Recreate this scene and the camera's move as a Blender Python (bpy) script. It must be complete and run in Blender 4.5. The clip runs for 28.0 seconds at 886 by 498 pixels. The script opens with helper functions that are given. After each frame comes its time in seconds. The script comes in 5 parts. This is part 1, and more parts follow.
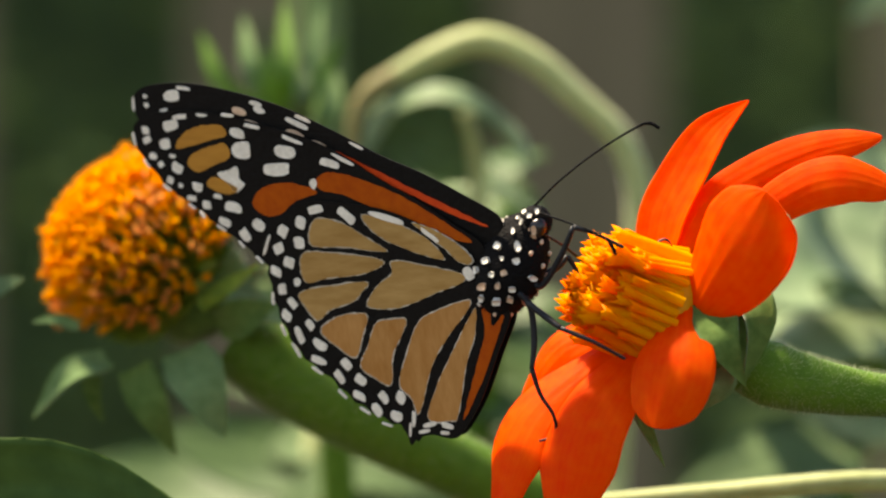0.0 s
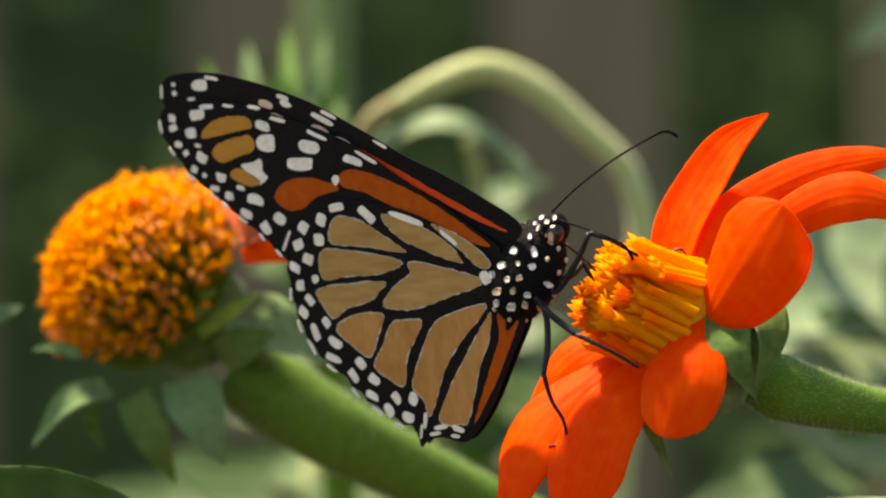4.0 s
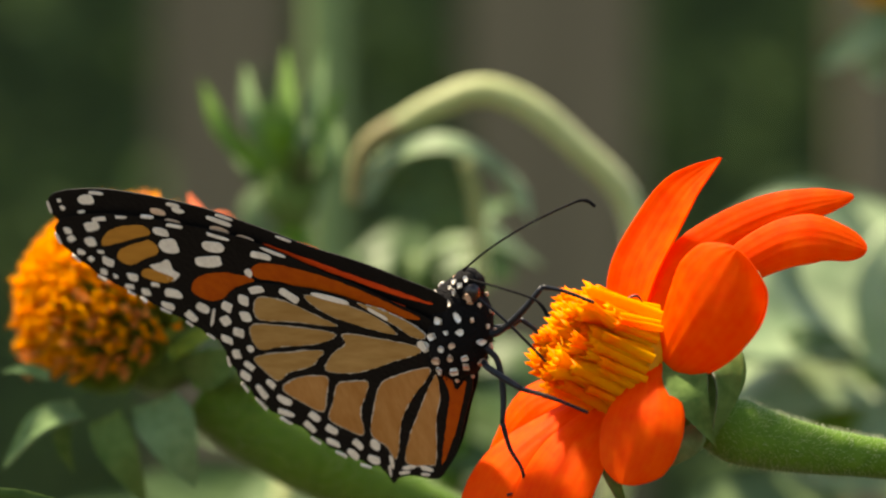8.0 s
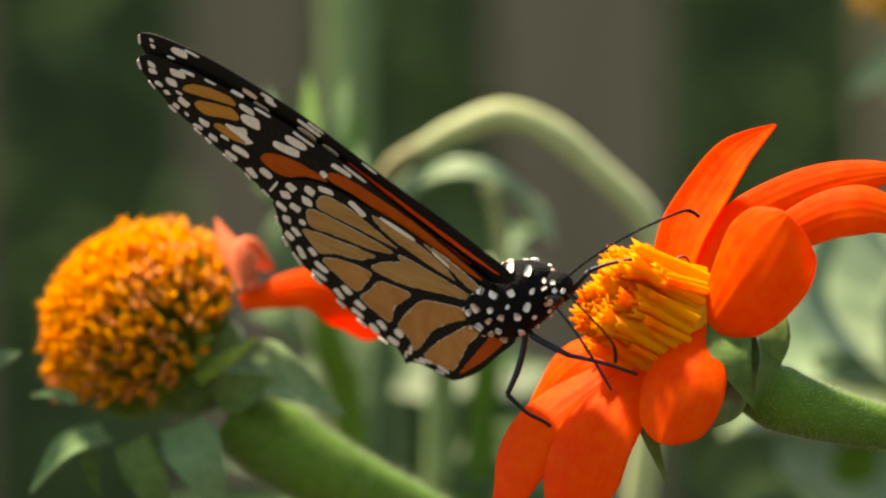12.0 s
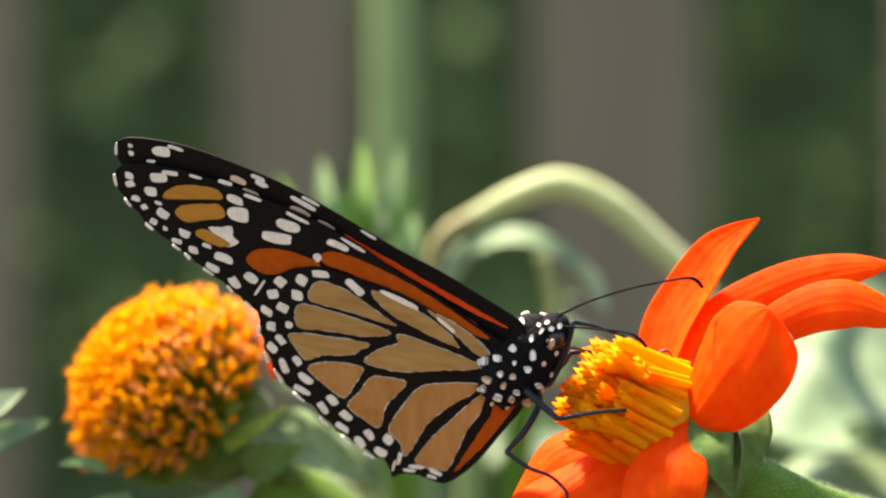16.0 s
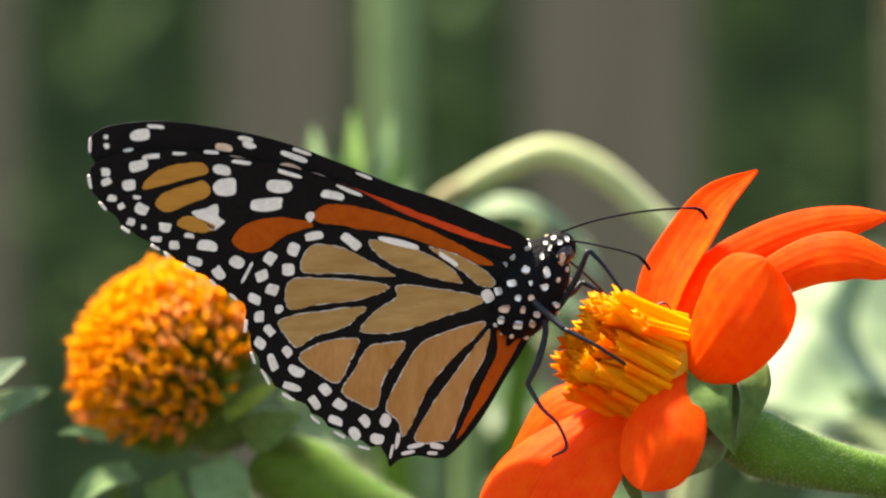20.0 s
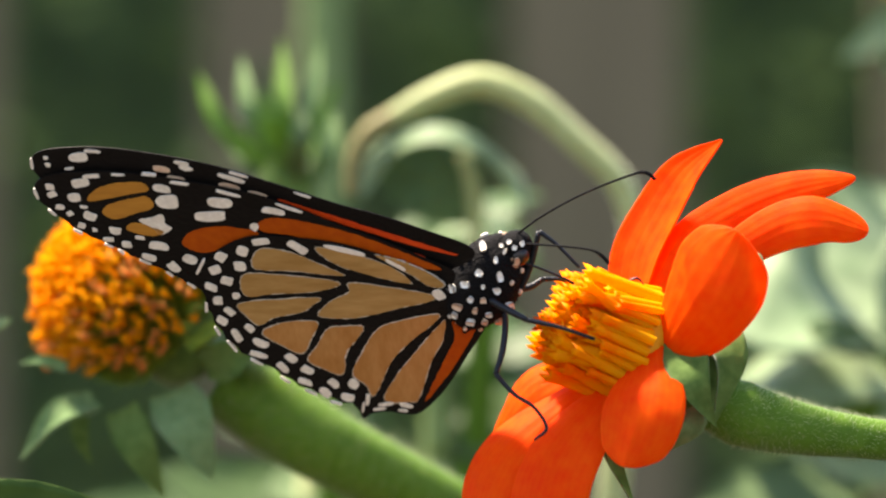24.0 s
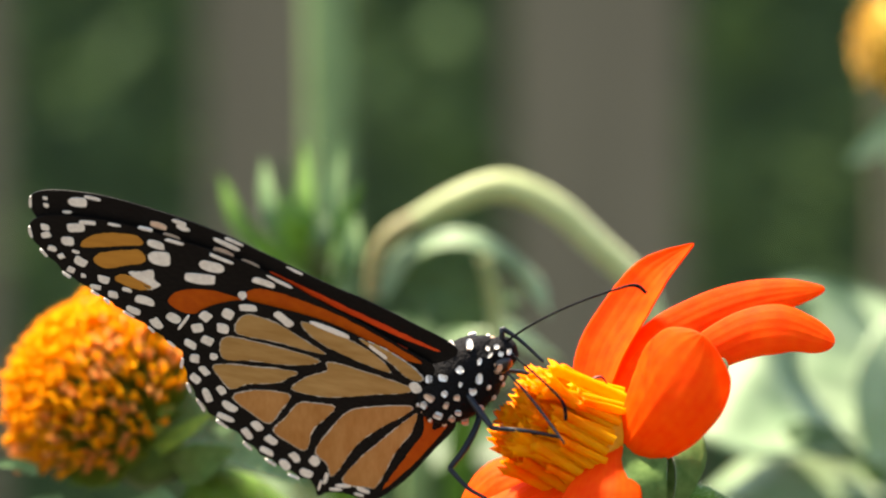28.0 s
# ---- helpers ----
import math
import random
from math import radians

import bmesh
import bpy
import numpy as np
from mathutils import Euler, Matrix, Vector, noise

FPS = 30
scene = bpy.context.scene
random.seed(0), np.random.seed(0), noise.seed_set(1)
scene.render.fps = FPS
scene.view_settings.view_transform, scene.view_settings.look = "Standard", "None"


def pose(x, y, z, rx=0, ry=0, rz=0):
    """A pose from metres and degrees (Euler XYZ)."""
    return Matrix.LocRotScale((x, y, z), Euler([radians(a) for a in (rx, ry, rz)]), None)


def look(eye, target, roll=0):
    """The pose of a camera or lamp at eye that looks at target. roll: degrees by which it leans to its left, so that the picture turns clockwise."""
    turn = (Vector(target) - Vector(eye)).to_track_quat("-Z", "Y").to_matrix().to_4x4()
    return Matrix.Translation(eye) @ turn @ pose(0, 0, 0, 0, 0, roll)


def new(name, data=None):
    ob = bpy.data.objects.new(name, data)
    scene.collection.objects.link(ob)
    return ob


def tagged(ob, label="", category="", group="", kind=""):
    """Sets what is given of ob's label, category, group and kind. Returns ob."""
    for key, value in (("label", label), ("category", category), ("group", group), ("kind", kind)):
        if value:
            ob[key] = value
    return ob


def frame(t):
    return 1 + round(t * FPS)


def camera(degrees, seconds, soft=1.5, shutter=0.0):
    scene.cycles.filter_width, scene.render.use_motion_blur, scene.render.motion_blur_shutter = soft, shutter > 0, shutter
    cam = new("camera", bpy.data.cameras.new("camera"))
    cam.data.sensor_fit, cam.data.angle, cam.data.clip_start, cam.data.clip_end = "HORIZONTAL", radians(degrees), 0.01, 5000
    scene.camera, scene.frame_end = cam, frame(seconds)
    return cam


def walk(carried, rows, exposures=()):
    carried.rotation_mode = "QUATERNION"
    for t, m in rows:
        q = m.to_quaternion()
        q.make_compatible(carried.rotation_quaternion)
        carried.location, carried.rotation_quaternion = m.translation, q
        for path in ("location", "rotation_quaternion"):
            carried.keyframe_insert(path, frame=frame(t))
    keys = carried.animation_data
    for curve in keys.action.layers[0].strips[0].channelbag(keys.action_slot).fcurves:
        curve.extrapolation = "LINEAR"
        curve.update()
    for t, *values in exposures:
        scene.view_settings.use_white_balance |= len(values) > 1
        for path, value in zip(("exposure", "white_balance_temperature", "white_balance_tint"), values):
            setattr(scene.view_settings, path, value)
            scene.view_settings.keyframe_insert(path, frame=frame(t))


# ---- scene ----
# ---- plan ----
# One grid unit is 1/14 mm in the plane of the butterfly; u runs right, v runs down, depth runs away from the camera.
UNIT = 7.143e-5
EYE_DIST = 0.640
TOP = 0.90


def at(u, v, depth=0.0):
    k = UNIT * (EYE_DIST + depth) / EYE_DIST
    return Vector(((u - 784) * k, depth, TOP + (441 - v) * k))


def gaze(du, dv, step=0.0):
    """The camera's pose: turned by (du, dv), and moved step metres to its right."""
    return look((step, -EYE_DIST, TOP), (step * (1 - EYE_DIST / 0.68) - du * UNIT, 0, TOP + dv * UNIT))


cam = camera(10, 28.0, soft=2.2)
cam.data.dof.use_dof = True
cam.data.dof.focus_distance = 0.638
cam.data.dof.aperture_fstop = 17.0
walk(cam, [
    (0.0, gaze(-46, -197, 0.0000)),
    (0.5, gaze(-13, -161, 0.0000)),
    (1.0, gaze(-10, -137, 0.0000)),
    (1.5, gaze(-10, -144, 0.0000)),
    (2.0, gaze(-28, -144, 0.0000)),
    (2.5, gaze(-37, -154, 0.0000)),
    (3.0, gaze(-48, -157, 0.0000)),
    (3.5, gaze(-50, -148, 0.0000)),
    (5.5, gaze(-28, -147, 0.0000)),
    (6.0, gaze(-46, -95, 0.0000)),
    (6.5, gaze(-32, -67, 0.0000)),
    (7.0, gaze(-18, -115, 0.0000)),
    (7.5, gaze(-89, -76, 0.0000)),
    (8.0, gaze(-98, -109, 0.0000)),
    (8.5, gaze(-158, -39, 0.0000)),
    (9.0, gaze(-122, -90, 0.0000)),
    (9.5, gaze(-47, -87, 0.0000)),
    (10.0, gaze(-24, -58, 0.0000)),
    (10.5, gaze(-60, -35, 0.0000)),
    (11.0, gaze(-75, -37, 0.0000)),
    (11.5, gaze(-72, -57, 0.0000)),
    (12.0, gaze(-50, -66, 0.0000)),
    (12.5, gaze(-11, -112, 0.0000)),
    (14.5, gaze(-38, 51, 0.0005)),
    (15.0, gaze(48, -76, 0.0010)),
    (15.5, gaze(37, -18, 0.0015)),
    (16.0, gaze(0, 55, 0.0020)),
    (16.5, gaze(38, -40, 0.0025)),
    (17.0, gaze(-38, -20, 0.0030)),
    (17.5, gaze(-58, -32, 0.0026)),
    (18.0, gaze(-18, -69, 0.0022)),
    (18.5, gaze(-15, 2, 0.0018)),
    (19.0, gaze(87, -81, 0.0013)),
    (19.5, gaze(34, -5, 0.0009)),
    (20.0, gaze(0, 0, 0.0005)),
    (20.5, gaze(18, -40, 0.0013)),
    (21.0, gaze(-23, 6, 0.0020)),
    (21.5, gaze(-11, -32, 0.0026)),
    (23.5, gaze(-53, -140, 0.0050)),
    (24.0, gaze(-70, -124, 0.0053)),
    (24.5, gaze(-50, -120, 0.0057)),
    (25.0, gaze(-94, -76, 0.0060)),
    (25.5, gaze(-74, -117, 0.0063)),
    (26.0, gaze(-87, -76, 0.0065)),
    (26.5, gaze(-137, 20, 0.0067)),
    (27.0, gaze(-36, -113, 0.0070)),
    (27.5, gaze(-108, 16, 0.0090)),
    (28.0, gaze(-124, 59, 0.0110)),
], exposures=[
    (0.0, 1.42, 8300, 12), (3.0, 1.40, 8300, 12), (8.0, 1.42, 8300, 12), (10.0, 1.38, 8300, 12), (11.0, 1.48, 8300, 12), (12.3, 1.48, 8300, 12), (14.6, 1.78, 7450, 17), (15.0, 1.78, 7450, 17),
    (16.0, 2.02, 7450, 16), (17.0, 1.86, 7450, 16), (18.0, 1.82, 7450, 17), (19.0, 1.94, 7450, 16), (20.0, 1.98, 7450, 15), (21.0, 2.08, 7450, 14), (24.0, 1.91, 7450, 17), (25.0, 1.87, 7450, 18),
    (27.0, 1.82, 7450, 18), (28.0, 2.04, 7400, 14)])

# ---- light ----
SUN_FROM = Vector((-0.36, 0.21, 0.91)).normalized()
world = bpy.data.worlds.new("sky")
scene.world = world
world.use_nodes = True
wn = world.node_tree.nodes
sky = wn.new("ShaderNodeTexSky")
sky.sky_type = "NISHITA"
sky.sun_disc = False
sky.sun_elevation = math.asin(SUN_FROM.z)
sky.sun_rotation = math.atan2(SUN_FROM.x, SUN_FROM.y)
wn["Background"].inputs[1].default_value = 0.12
world.node_tree.links.new(sky.outputs[0], wn["Background"].inputs[0])
sun = new("sun", bpy.data.lights.new("sun", "SUN"))
sun.data.energy = 5.0
sun.data.angle = radians(5.0)
sun.data.color = (1.0, 0.95, 0.86)
sun.matrix_world = look(SUN_FROM * 5, (0, 0, 0))


# ---- materials ----
def mat(name, dark, light, rough=0.55, grain=400.0, bump=0.15, passing=0.0, stretch=(1, 1, 1), spec=0.4,
        coarse=60.0, vary=0.0, metal=0.0, fuzz=0.0, root=None, grown=(0.0, 0.4), veins=0.0):
    """Two tones mixed by noise at two scales, with fine relief; passing: share of light that goes into the leaf and out behind."""
    m = bpy.data.materials.new(name)
    m.use_nodes = True
    nt = m.node_tree
    n, ln = nt.nodes, nt.links
    bsdf = n["Principled BSDF"]
    tc = n.new("ShaderNodeTexCoord")
    mp = n.new("ShaderNodeMapping")
    mp.inputs["Scale"].default_value = stretch
    ln.new(tc.outputs["Object"], mp.inputs["Vector"])
    fine = n.new("ShaderNodeTexNoise")
    fine.inputs["Scale"].default_value = grain
    fine.inputs["Detail"].default_value = 5
    wide = n.new("ShaderNodeTexNoise")
    wide.inputs["Scale"].default_value = coarse
    wide.inputs["Detail"].default_value = 3
    for t in (fine, wide):
        ln.new(mp.outputs["Vector"], t.inputs["Vector"])
    mix = n.new("ShaderNodeMath")
    mix.operation = "MULTIPLY_ADD"
    ln.new(fine.outputs["Fac"], mix.inputs[0])
    mix.inputs[1].default_value = 0.6
    half = n.new("ShaderNodeMath")
    half.operation = "MULTIPLY"
    half.inputs[1].default_value = 0.45
    ln.new(wide.outputs["Fac"], half.inputs[0])
    ln.new(half.outputs[0], mix.inputs[2])
    last = mix.outputs[0]
    if veins:
        # long fine lines that follow the petal
        across = n.new("ShaderNodeAttribute")
        across.attribute_name = "across"
        spread = n.new("ShaderNodeMath")
        spread.operation = "MULTIPLY_ADD"
        spread.inputs[1].default_value = 36.0
        ln.new(across.outputs["Fac"], spread.inputs[0])
        ln.new(wide.outputs["Fac"], spread.inputs[2])
        wavy = n.new("ShaderNodeMath")
        wavy.operation = "SINE"
        ln.new(spread.outputs[0], wavy.inputs[0])
        lined = n.new("ShaderNodeMath")
        lined.operation = "MULTIPLY_ADD"
        lined.inputs[1].default_value = veins
        ln.new(wavy.outputs[0], lined.inputs[0])
        ln.new(last, lined.inputs[2])
        last = lined.outputs[0]
    if vary:
        oi = n.new("ShaderNodeObjectInfo")
        add = n.new("ShaderNodeMath")
        add.operation = "MULTIPLY_ADD"
        ln.new(oi.outputs["Random"], add.inputs[0])
        add.inputs[1].default_value = vary
        ln.new(last, add.inputs[2])
        sub = n.new("ShaderNodeMath")
        sub.operation = "SUBTRACT"
        ln.new(add.outputs[0], sub.inputs[0])
        sub.inputs[1].default_value = vary / 2
        last = sub.outputs[0]
    ramp = n.new("ShaderNodeValToRGB")
    ramp.color_ramp.elements[0].position = 0.32
    ramp.color_ramp.elements[1].position = 0.72
    ramp.color_ramp.elements[0].color = (*dark, 1)
    ramp.color_ramp.elements[1].color = (*light, 1)
    ln.new(last, ramp.inputs["Fac"])
    shade = ramp.outputs["Color"]
    if root:
        # the tube's own colour changes from its root to its tip
        rise = n.new("ShaderNodeAttribute")
        rise.attribute_name = "rise"
        grow = n.new("ShaderNodeMapRange")
        grow.inputs["From Min"].default_value = grown[0]
        grow.inputs["From Max"].default_value = grown[1]
        ln.new(rise.outputs["Fac"], grow.inputs["Value"])
        blend = n.new("ShaderNodeMixRGB")
        blend.inputs["Color1"].default_value = (*root, 1)
        ln.new(grow.outputs[0], blend.inputs["Fac"])
        ln.new(ramp.outputs["Color"], blend.inputs["Color2"])
        shade = blend.outputs[0]
    ln.new(shade, bsdf.inputs["Base Color"])
    bsdf.inputs["Roughness"].default_value = rough
    bsdf.inputs["Specular IOR Level"].default_value = spec
    bsdf.inputs["Metallic"].default_value = metal
    if fuzz:
        bsdf.inputs["Sheen Weight"].default_value = fuzz
        bsdf.inputs["Sheen Roughness"].default_value = 0.4
    if bump:
        bp = n.new("ShaderNodeBump")
        bp.inputs["Strength"].default_value = bump
        bp.inputs["Distance"].default_value = 0.0004
        ln.new(fine.outputs["Fac"], bp.inputs["Height"])
        ln.new(bp.outputs["Normal"], bsdf.inputs["Normal"])
    if passing:
        tr = n.new("ShaderNodeBsdfTranslucent")
        ln.new(shade, tr.inputs["Color"])
        mx = n.new("ShaderNodeMixShader")
        mx.inputs[0].default_value = passing
        ln.new(bsdf.outputs[0], mx.inputs[1])
        ln.new(tr.outputs[0], mx.inputs[2])
        ln.new(mx.outputs[0], n["Material Output"].inputs["Surface"])
    return m


PETAL = mat("orange petal", (0.95, 0.062, 0.0024), (1.0, 0.150, 0.0055), 0.6, 500, 0.2, 0.55, spec=0.08, coarse=90, veins=0.024)
PETAL_OLD = mat("withered petal", (0.72, 0.13, 0.035), (0.85, 0.27, 0.10), 0.7, 700, 0.5, 0.4, coarse=160)
FLORET = mat("yellow orange floret", (0.97, 0.23, 0.001), (1.0, 0.46, 0.005), 0.55, 900, 0.2, 0.62, coarse=200, vary=0.40, spec=0.10, root=(0.95, 0.50, 0.008), grown=(0.10, 0.75))
FLORET_BASE = mat("floret base", (0.72, 0.36, 0.008), (0.88, 0.50, 0.014), 0.6, 900, 0.2, 0.4)
FLORET_OLD = mat("spent floret", (0.88, 0.25, 0.004), (0.98, 0.43, 0.010), 0.8, 900, 0.3, 0.45, coarse=200, vary=0.45, spec=0.05, root=(0.20, 0.28, 0.016), grown=(0.56, 0.82))
FLORET_DRY = mat("dry pinkish floret", (0.80, 0.24, 0.030), (0.90, 0.38, 0.090), 0.8, 900, 0.3, 0.45, coarse=200, vary=0.5, spec=0.05, root=(0.20, 0.28, 0.016), grown=(0.58, 0.84))
GREEN = mat("sepal green", (0.065, 0.13, 0.026), (0.165, 0.265, 0.070), 0.75, 700, 0.3, 0.3, coarse=150, spec=0.06, fuzz=0.4)
BUD = mat("bud leaf green", (0.10, 0.22, 0.030), (0.22, 0.38, 0.085), 0.6, 400, 0.2, 0.4, coarse=80, spec=0.15)
GREEN_PALE = mat("pale leaf green", (0.12, 0.215, 0.085), (0.36, 0.46, 0.26), 0.55, 150, 0.5, 0.3, coarse=22, fuzz=0.15, spec=0.32)
GREEN_DULL = mat("soft dull leaf green", (0.065, 0.115, 0.045), (0.17, 0.255, 0.115), 0.7, 180, 0.5, 0.3, coarse=28, spec=0.15)
GREEN_DIM = mat("dull leaf green", (0.03, 0.07, 0.012), (0.07, 0.13, 0.025), 0.6, 250, 0.15, 0.2, coarse=40, spec=0.15)
MUSTARD = mat("mustard floret", (0.34, 0.17, 0.010), (0.62, 0.36, 0.03), 0.7, 700, 0.3, 0.15, vary=0.4)
STEM_TALL = mat("soft green stem", (0.10, 0.165, 0.045), (0.19, 0.28, 0.095), 0.6, 300, 0.2, 0.0, coarse=30)
TAN_WARM = mat("wing warm tan", (0.345, 0.145, 0.034), (0.480, 0.245, 0.082), 0.6, 1100, 0.15, 0.0, (1, 1, 0.35), spec=0.12, coarse=130)
SEPAL_PALE = mat("pale sepal", (0.105, 0.20, 0.068), (0.235, 0.355, 0.15), 0.75, 700, 0.3, 0.3, coarse=150, spec=0.08, fuzz=0.4)
CHAFF = mat("chaff green", (0.11, 0.20, 0.014), (0.30, 0.40, 0.034), 0.65, 700, 0.2, 0.5, coarse=100)
DOME = mat("seed head olive", (0.10, 0.15, 0.012), (0.22, 0.27, 0.025), 0.8, 600, 0.4, coarse=150)
DARK_RED = mat("dark red style", (0.05, 0.006, 0.003), (0.12, 0.015, 0.006), 0.5, 900, 0.2)
RIM = mat("wing pale rim", (0.20, 0.17, 0.12), (0.68, 0.63, 0.54), 0.7, 2600, 0.3, spec=0.2)
GREEN_LEAF = mat("leaf green", (0.030, 0.075, 0.018), (0.085, 0.16, 0.04), 0.55, 250, 0.35, 0.3, coarse=40)
STEM = mat("stem green", (0.045, 0.110, 0.007), (0.098, 0.190, 0.020), 0.65, 700, 0.15, 0.0, (1, 1, 1), coarse=50, fuzz=0.08, spec=0.10)
STEM_YELLOW = mat("yellow green stem", (0.26, 0.30, 0.10), (0.43, 0.475, 0.20), 0.6, 500, 0.3, 0.1, coarse=60, fuzz=0.4)
STEM_BROWN = mat("dry stem", (0.16, 0.14, 0.05), (0.28, 0.25, 0.10), 0.65, 500, 0.3, 0.0, coarse=60)
HAIR = mat("stem hair", (0.36, 0.44, 0.26), (0.56, 0.62, 0.44), 0.7, 300, 0.0, 0.45, spec=0.1)
BLACK = mat("wing black", (0.0022, 0.0020, 0.0018), (0.0058, 0.0050, 0.0046), 0.6, 1500, 0.4, 0.0, spec=0.12, coarse=200)
BODY = mat("body black", (0.0015, 0.0014, 0.0014), (0.005, 0.0045, 0.0045), 0.8, 2500, 0.9, 0.0, spec=0.12)
LEG = mat("leg black", (0.003, 0.0035, 0.0045), (0.011, 0.013, 0.017), 0.45, 1800, 0.3, 0.0, spec=0.25)
WHITE = mat("wing white", (0.62, 0.57, 0.48), (0.86, 0.82, 0.72), 0.7, 1500, 0.3, 0.0, coarse=300, spec=0.2)
PINKISH = mat("wing cream", (0.55, 0.34, 0.22), (0.72, 0.54, 0.38), 0.7, 1500, 0.3, 0.0, coarse=300, spec=0.2)
TAN = mat("wing tan", (0.290, 0.155, 0.042), (0.450, 0.275, 0.098), 0.6, 1100, 0.15, 0.0, (0.25, 1, 1), spec=0.12, coarse=150)
OCHRE = mat("wing ochre", (0.36, 0.15, 0.018), (0.52, 0.24, 0.035), 0.6, 1100, 0.25, 0.0, (0.22, 1, 1), spec=0.25, coarse=260)
ORANGE = mat("wing orange", (0.33, 0.046, 0.002), (0.45, 0.088, 0.003), 0.6, 900, 0.25, 0.0, spec=0.12, coarse=130)
RUST = mat("wing red", (0.52, 0.032, 0.003), (0.70, 0.070, 0.005), 0.6, 900, 0.25, 0.0, spec=0.25, coarse=130)
EYE = mat("eye brown", (0.005, 0.003, 0.0025), (0.014, 0.007, 0.005), 0.3, 2000, 0.2, spec=0.5)
FENCE = mat("weathered board", (0.080, 0.066, 0.036), (0.165, 0.140, 0.080), 0.85, 60, 0.5, 0.0, (1, 1, 0.06), coarse=8, vary=0.25)
FENCE_RAIL = mat("weathered rail", (0.08, 0.065, 0.045), (0.16, 0.13, 0.09), 0.85, 60, 0.5, 0.0, (0.06, 1, 1), coarse=8)
HEDGE = mat("hedge leaf", (0.055, 0.115, 0.040), (0.150, 0.245, 0.095), 0.65, 14, 0.3, 0.4, coarse=2.5, spec=0.1)
SHADE = mat("hedge inner shade", (0.03, 0.06, 0.025), (0.07, 0.12, 0.045), 0.9, 25, 0.5)
SOIL = mat("mulch soil", (0.020, 0.014, 0.009), (0.065, 0.046, 0.030), 0.95, 25, 0.8, 0.0, coarse=1.5)

# ---- tools ----
REST = {}


def rest(ob):
    return REST.get(ob, Matrix.Identity(4))


def thing(name, m, label, category, group="", kind=""):
    ob = new(name)
    ob.empty_display_size = 0.01
    ob.matrix_basis = m
    REST[ob] = m.copy()
    return tagged(ob, label, category, group, kind)


def to_mesh(name, verts, faces, material, smooth=True):
    me = bpy.data.meshes.new(name)
    me.from_pydata([tuple(v) for v in verts], [], faces)
    me.materials.append(material)
    if smooth:
        me.polygons.foreach_set("use_smooth", [True] * len(me.polygons))
    me.update()
    return me


def part(name, shape, material, parent, label="", pivot=None, smooth=True):
    """One mesh under a thing or a part; shape is (verts, faces) in the rest pose of the place."""
    verts, faces = shape
    m = rest(parent).copy()
    if pivot is not None:
        m = Matrix.Translation(pivot) @ m.to_3x3().to_4x4()
    inv = m.inverted()
    ob = new(name, to_mesh(name, [inv @ Vector(v) for v in verts], faces, material, smooth))
    ob.parent = parent
    ob.matrix_basis = rest(parent).inverted() @ m
    REST[ob] = m
    if label:
        ob["label"] = label
    return ob


def put(name, me, parent, world_m, label=""):
    """A piece on a shared mesh, at a pose of the place."""
    ob = new(name, me)
    ob.parent = parent
    ob.matrix_basis = rest(parent).inverted() @ world_m
    if label:
        ob["label"] = label
    return ob


def curve(points, steps=8, closed=False):
    """A smooth line through a few points (Catmull-Rom)."""
    pts = [Vector(p) for p in points]
    n = len(pts)
    out = []
    spans = n if closed else n - 1
    for i in range(spans):
        if closed:
            a, b, c, d = (pts[(i + k) % n] for k in (-1, 0, 1, 2))
        else:
            b, c = pts[i], pts[i + 1]
            a = pts[i - 1] if i else b * 2 - c
            d = pts[i + 2] if i + 2 < n else c * 2 - b
        for k in range(steps):
            t = k / steps
            out.append(0.5 * (2 * b + (c - a) * t + (2 * a - 5 * b + 4 * c - d) * t * t + (3 * b - a - 3 * c + d) * t ** 3))
    if not closed:
        out.append(pts[-1])
    return out


def along(values, t):
    x = t * (len(values) - 1)
    i = min(int(x), len(values) - 2)
    return values[i] + (values[i + 1] - values[i]) * (x - i)


def smooth_along(values, t):
    """Widths along a blade, eased between the given ones."""
    x = t * (len(values) - 1)
    i = min(int(x), len(values) - 2)
    f = x - i
    a, b, c, d = (values[min(max(i + k, 0), len(values) - 1)] for k in (-1, 0, 1, 2))
    return 0.5 * (2 * b + (c - a) * f + (2 * a - 5 * b + 4 * c - d) * f * f + (3 * b - a - 3 * c + d) * f ** 3)


def tube(points, radii, sides=12, steps=8, flat=1.0, rough=0.0, seed=1):
    line = curve(points, steps)
    verts, faces = [], []
    rng = random.Random(seed)
    side = Vector((0.13, 1, 0.21))
    for i, p in enumerate(line):
        t = (line[min(i + 1, len(line) - 1)] - line[max(i - 1, 0)]).normalized()
        side = (side - t * side.dot(t)).normalized()
        up = t.cross(side)
        r = along(radii, i / (len(line) - 1))
        for k in range(sides):
            a = 2 * math.pi * k / sides
            rr = r * (1 + rough * rng.uniform(-1, 1))
            verts.append(p + side * math.cos(a) * rr + up * math.sin(a) * rr * flat)
    for i in range(len(line) - 1):
        for k in range(sides):
            a, b = i * sides + k, i * sides + (k + 1) % sides
            faces.append((a, b, b + sides, a + sides))
    faces.append(tuple(range(sides))[::-1])
    faces.append(tuple(range((len(line) - 1) * sides, len(line) * sides)))
    return verts, faces


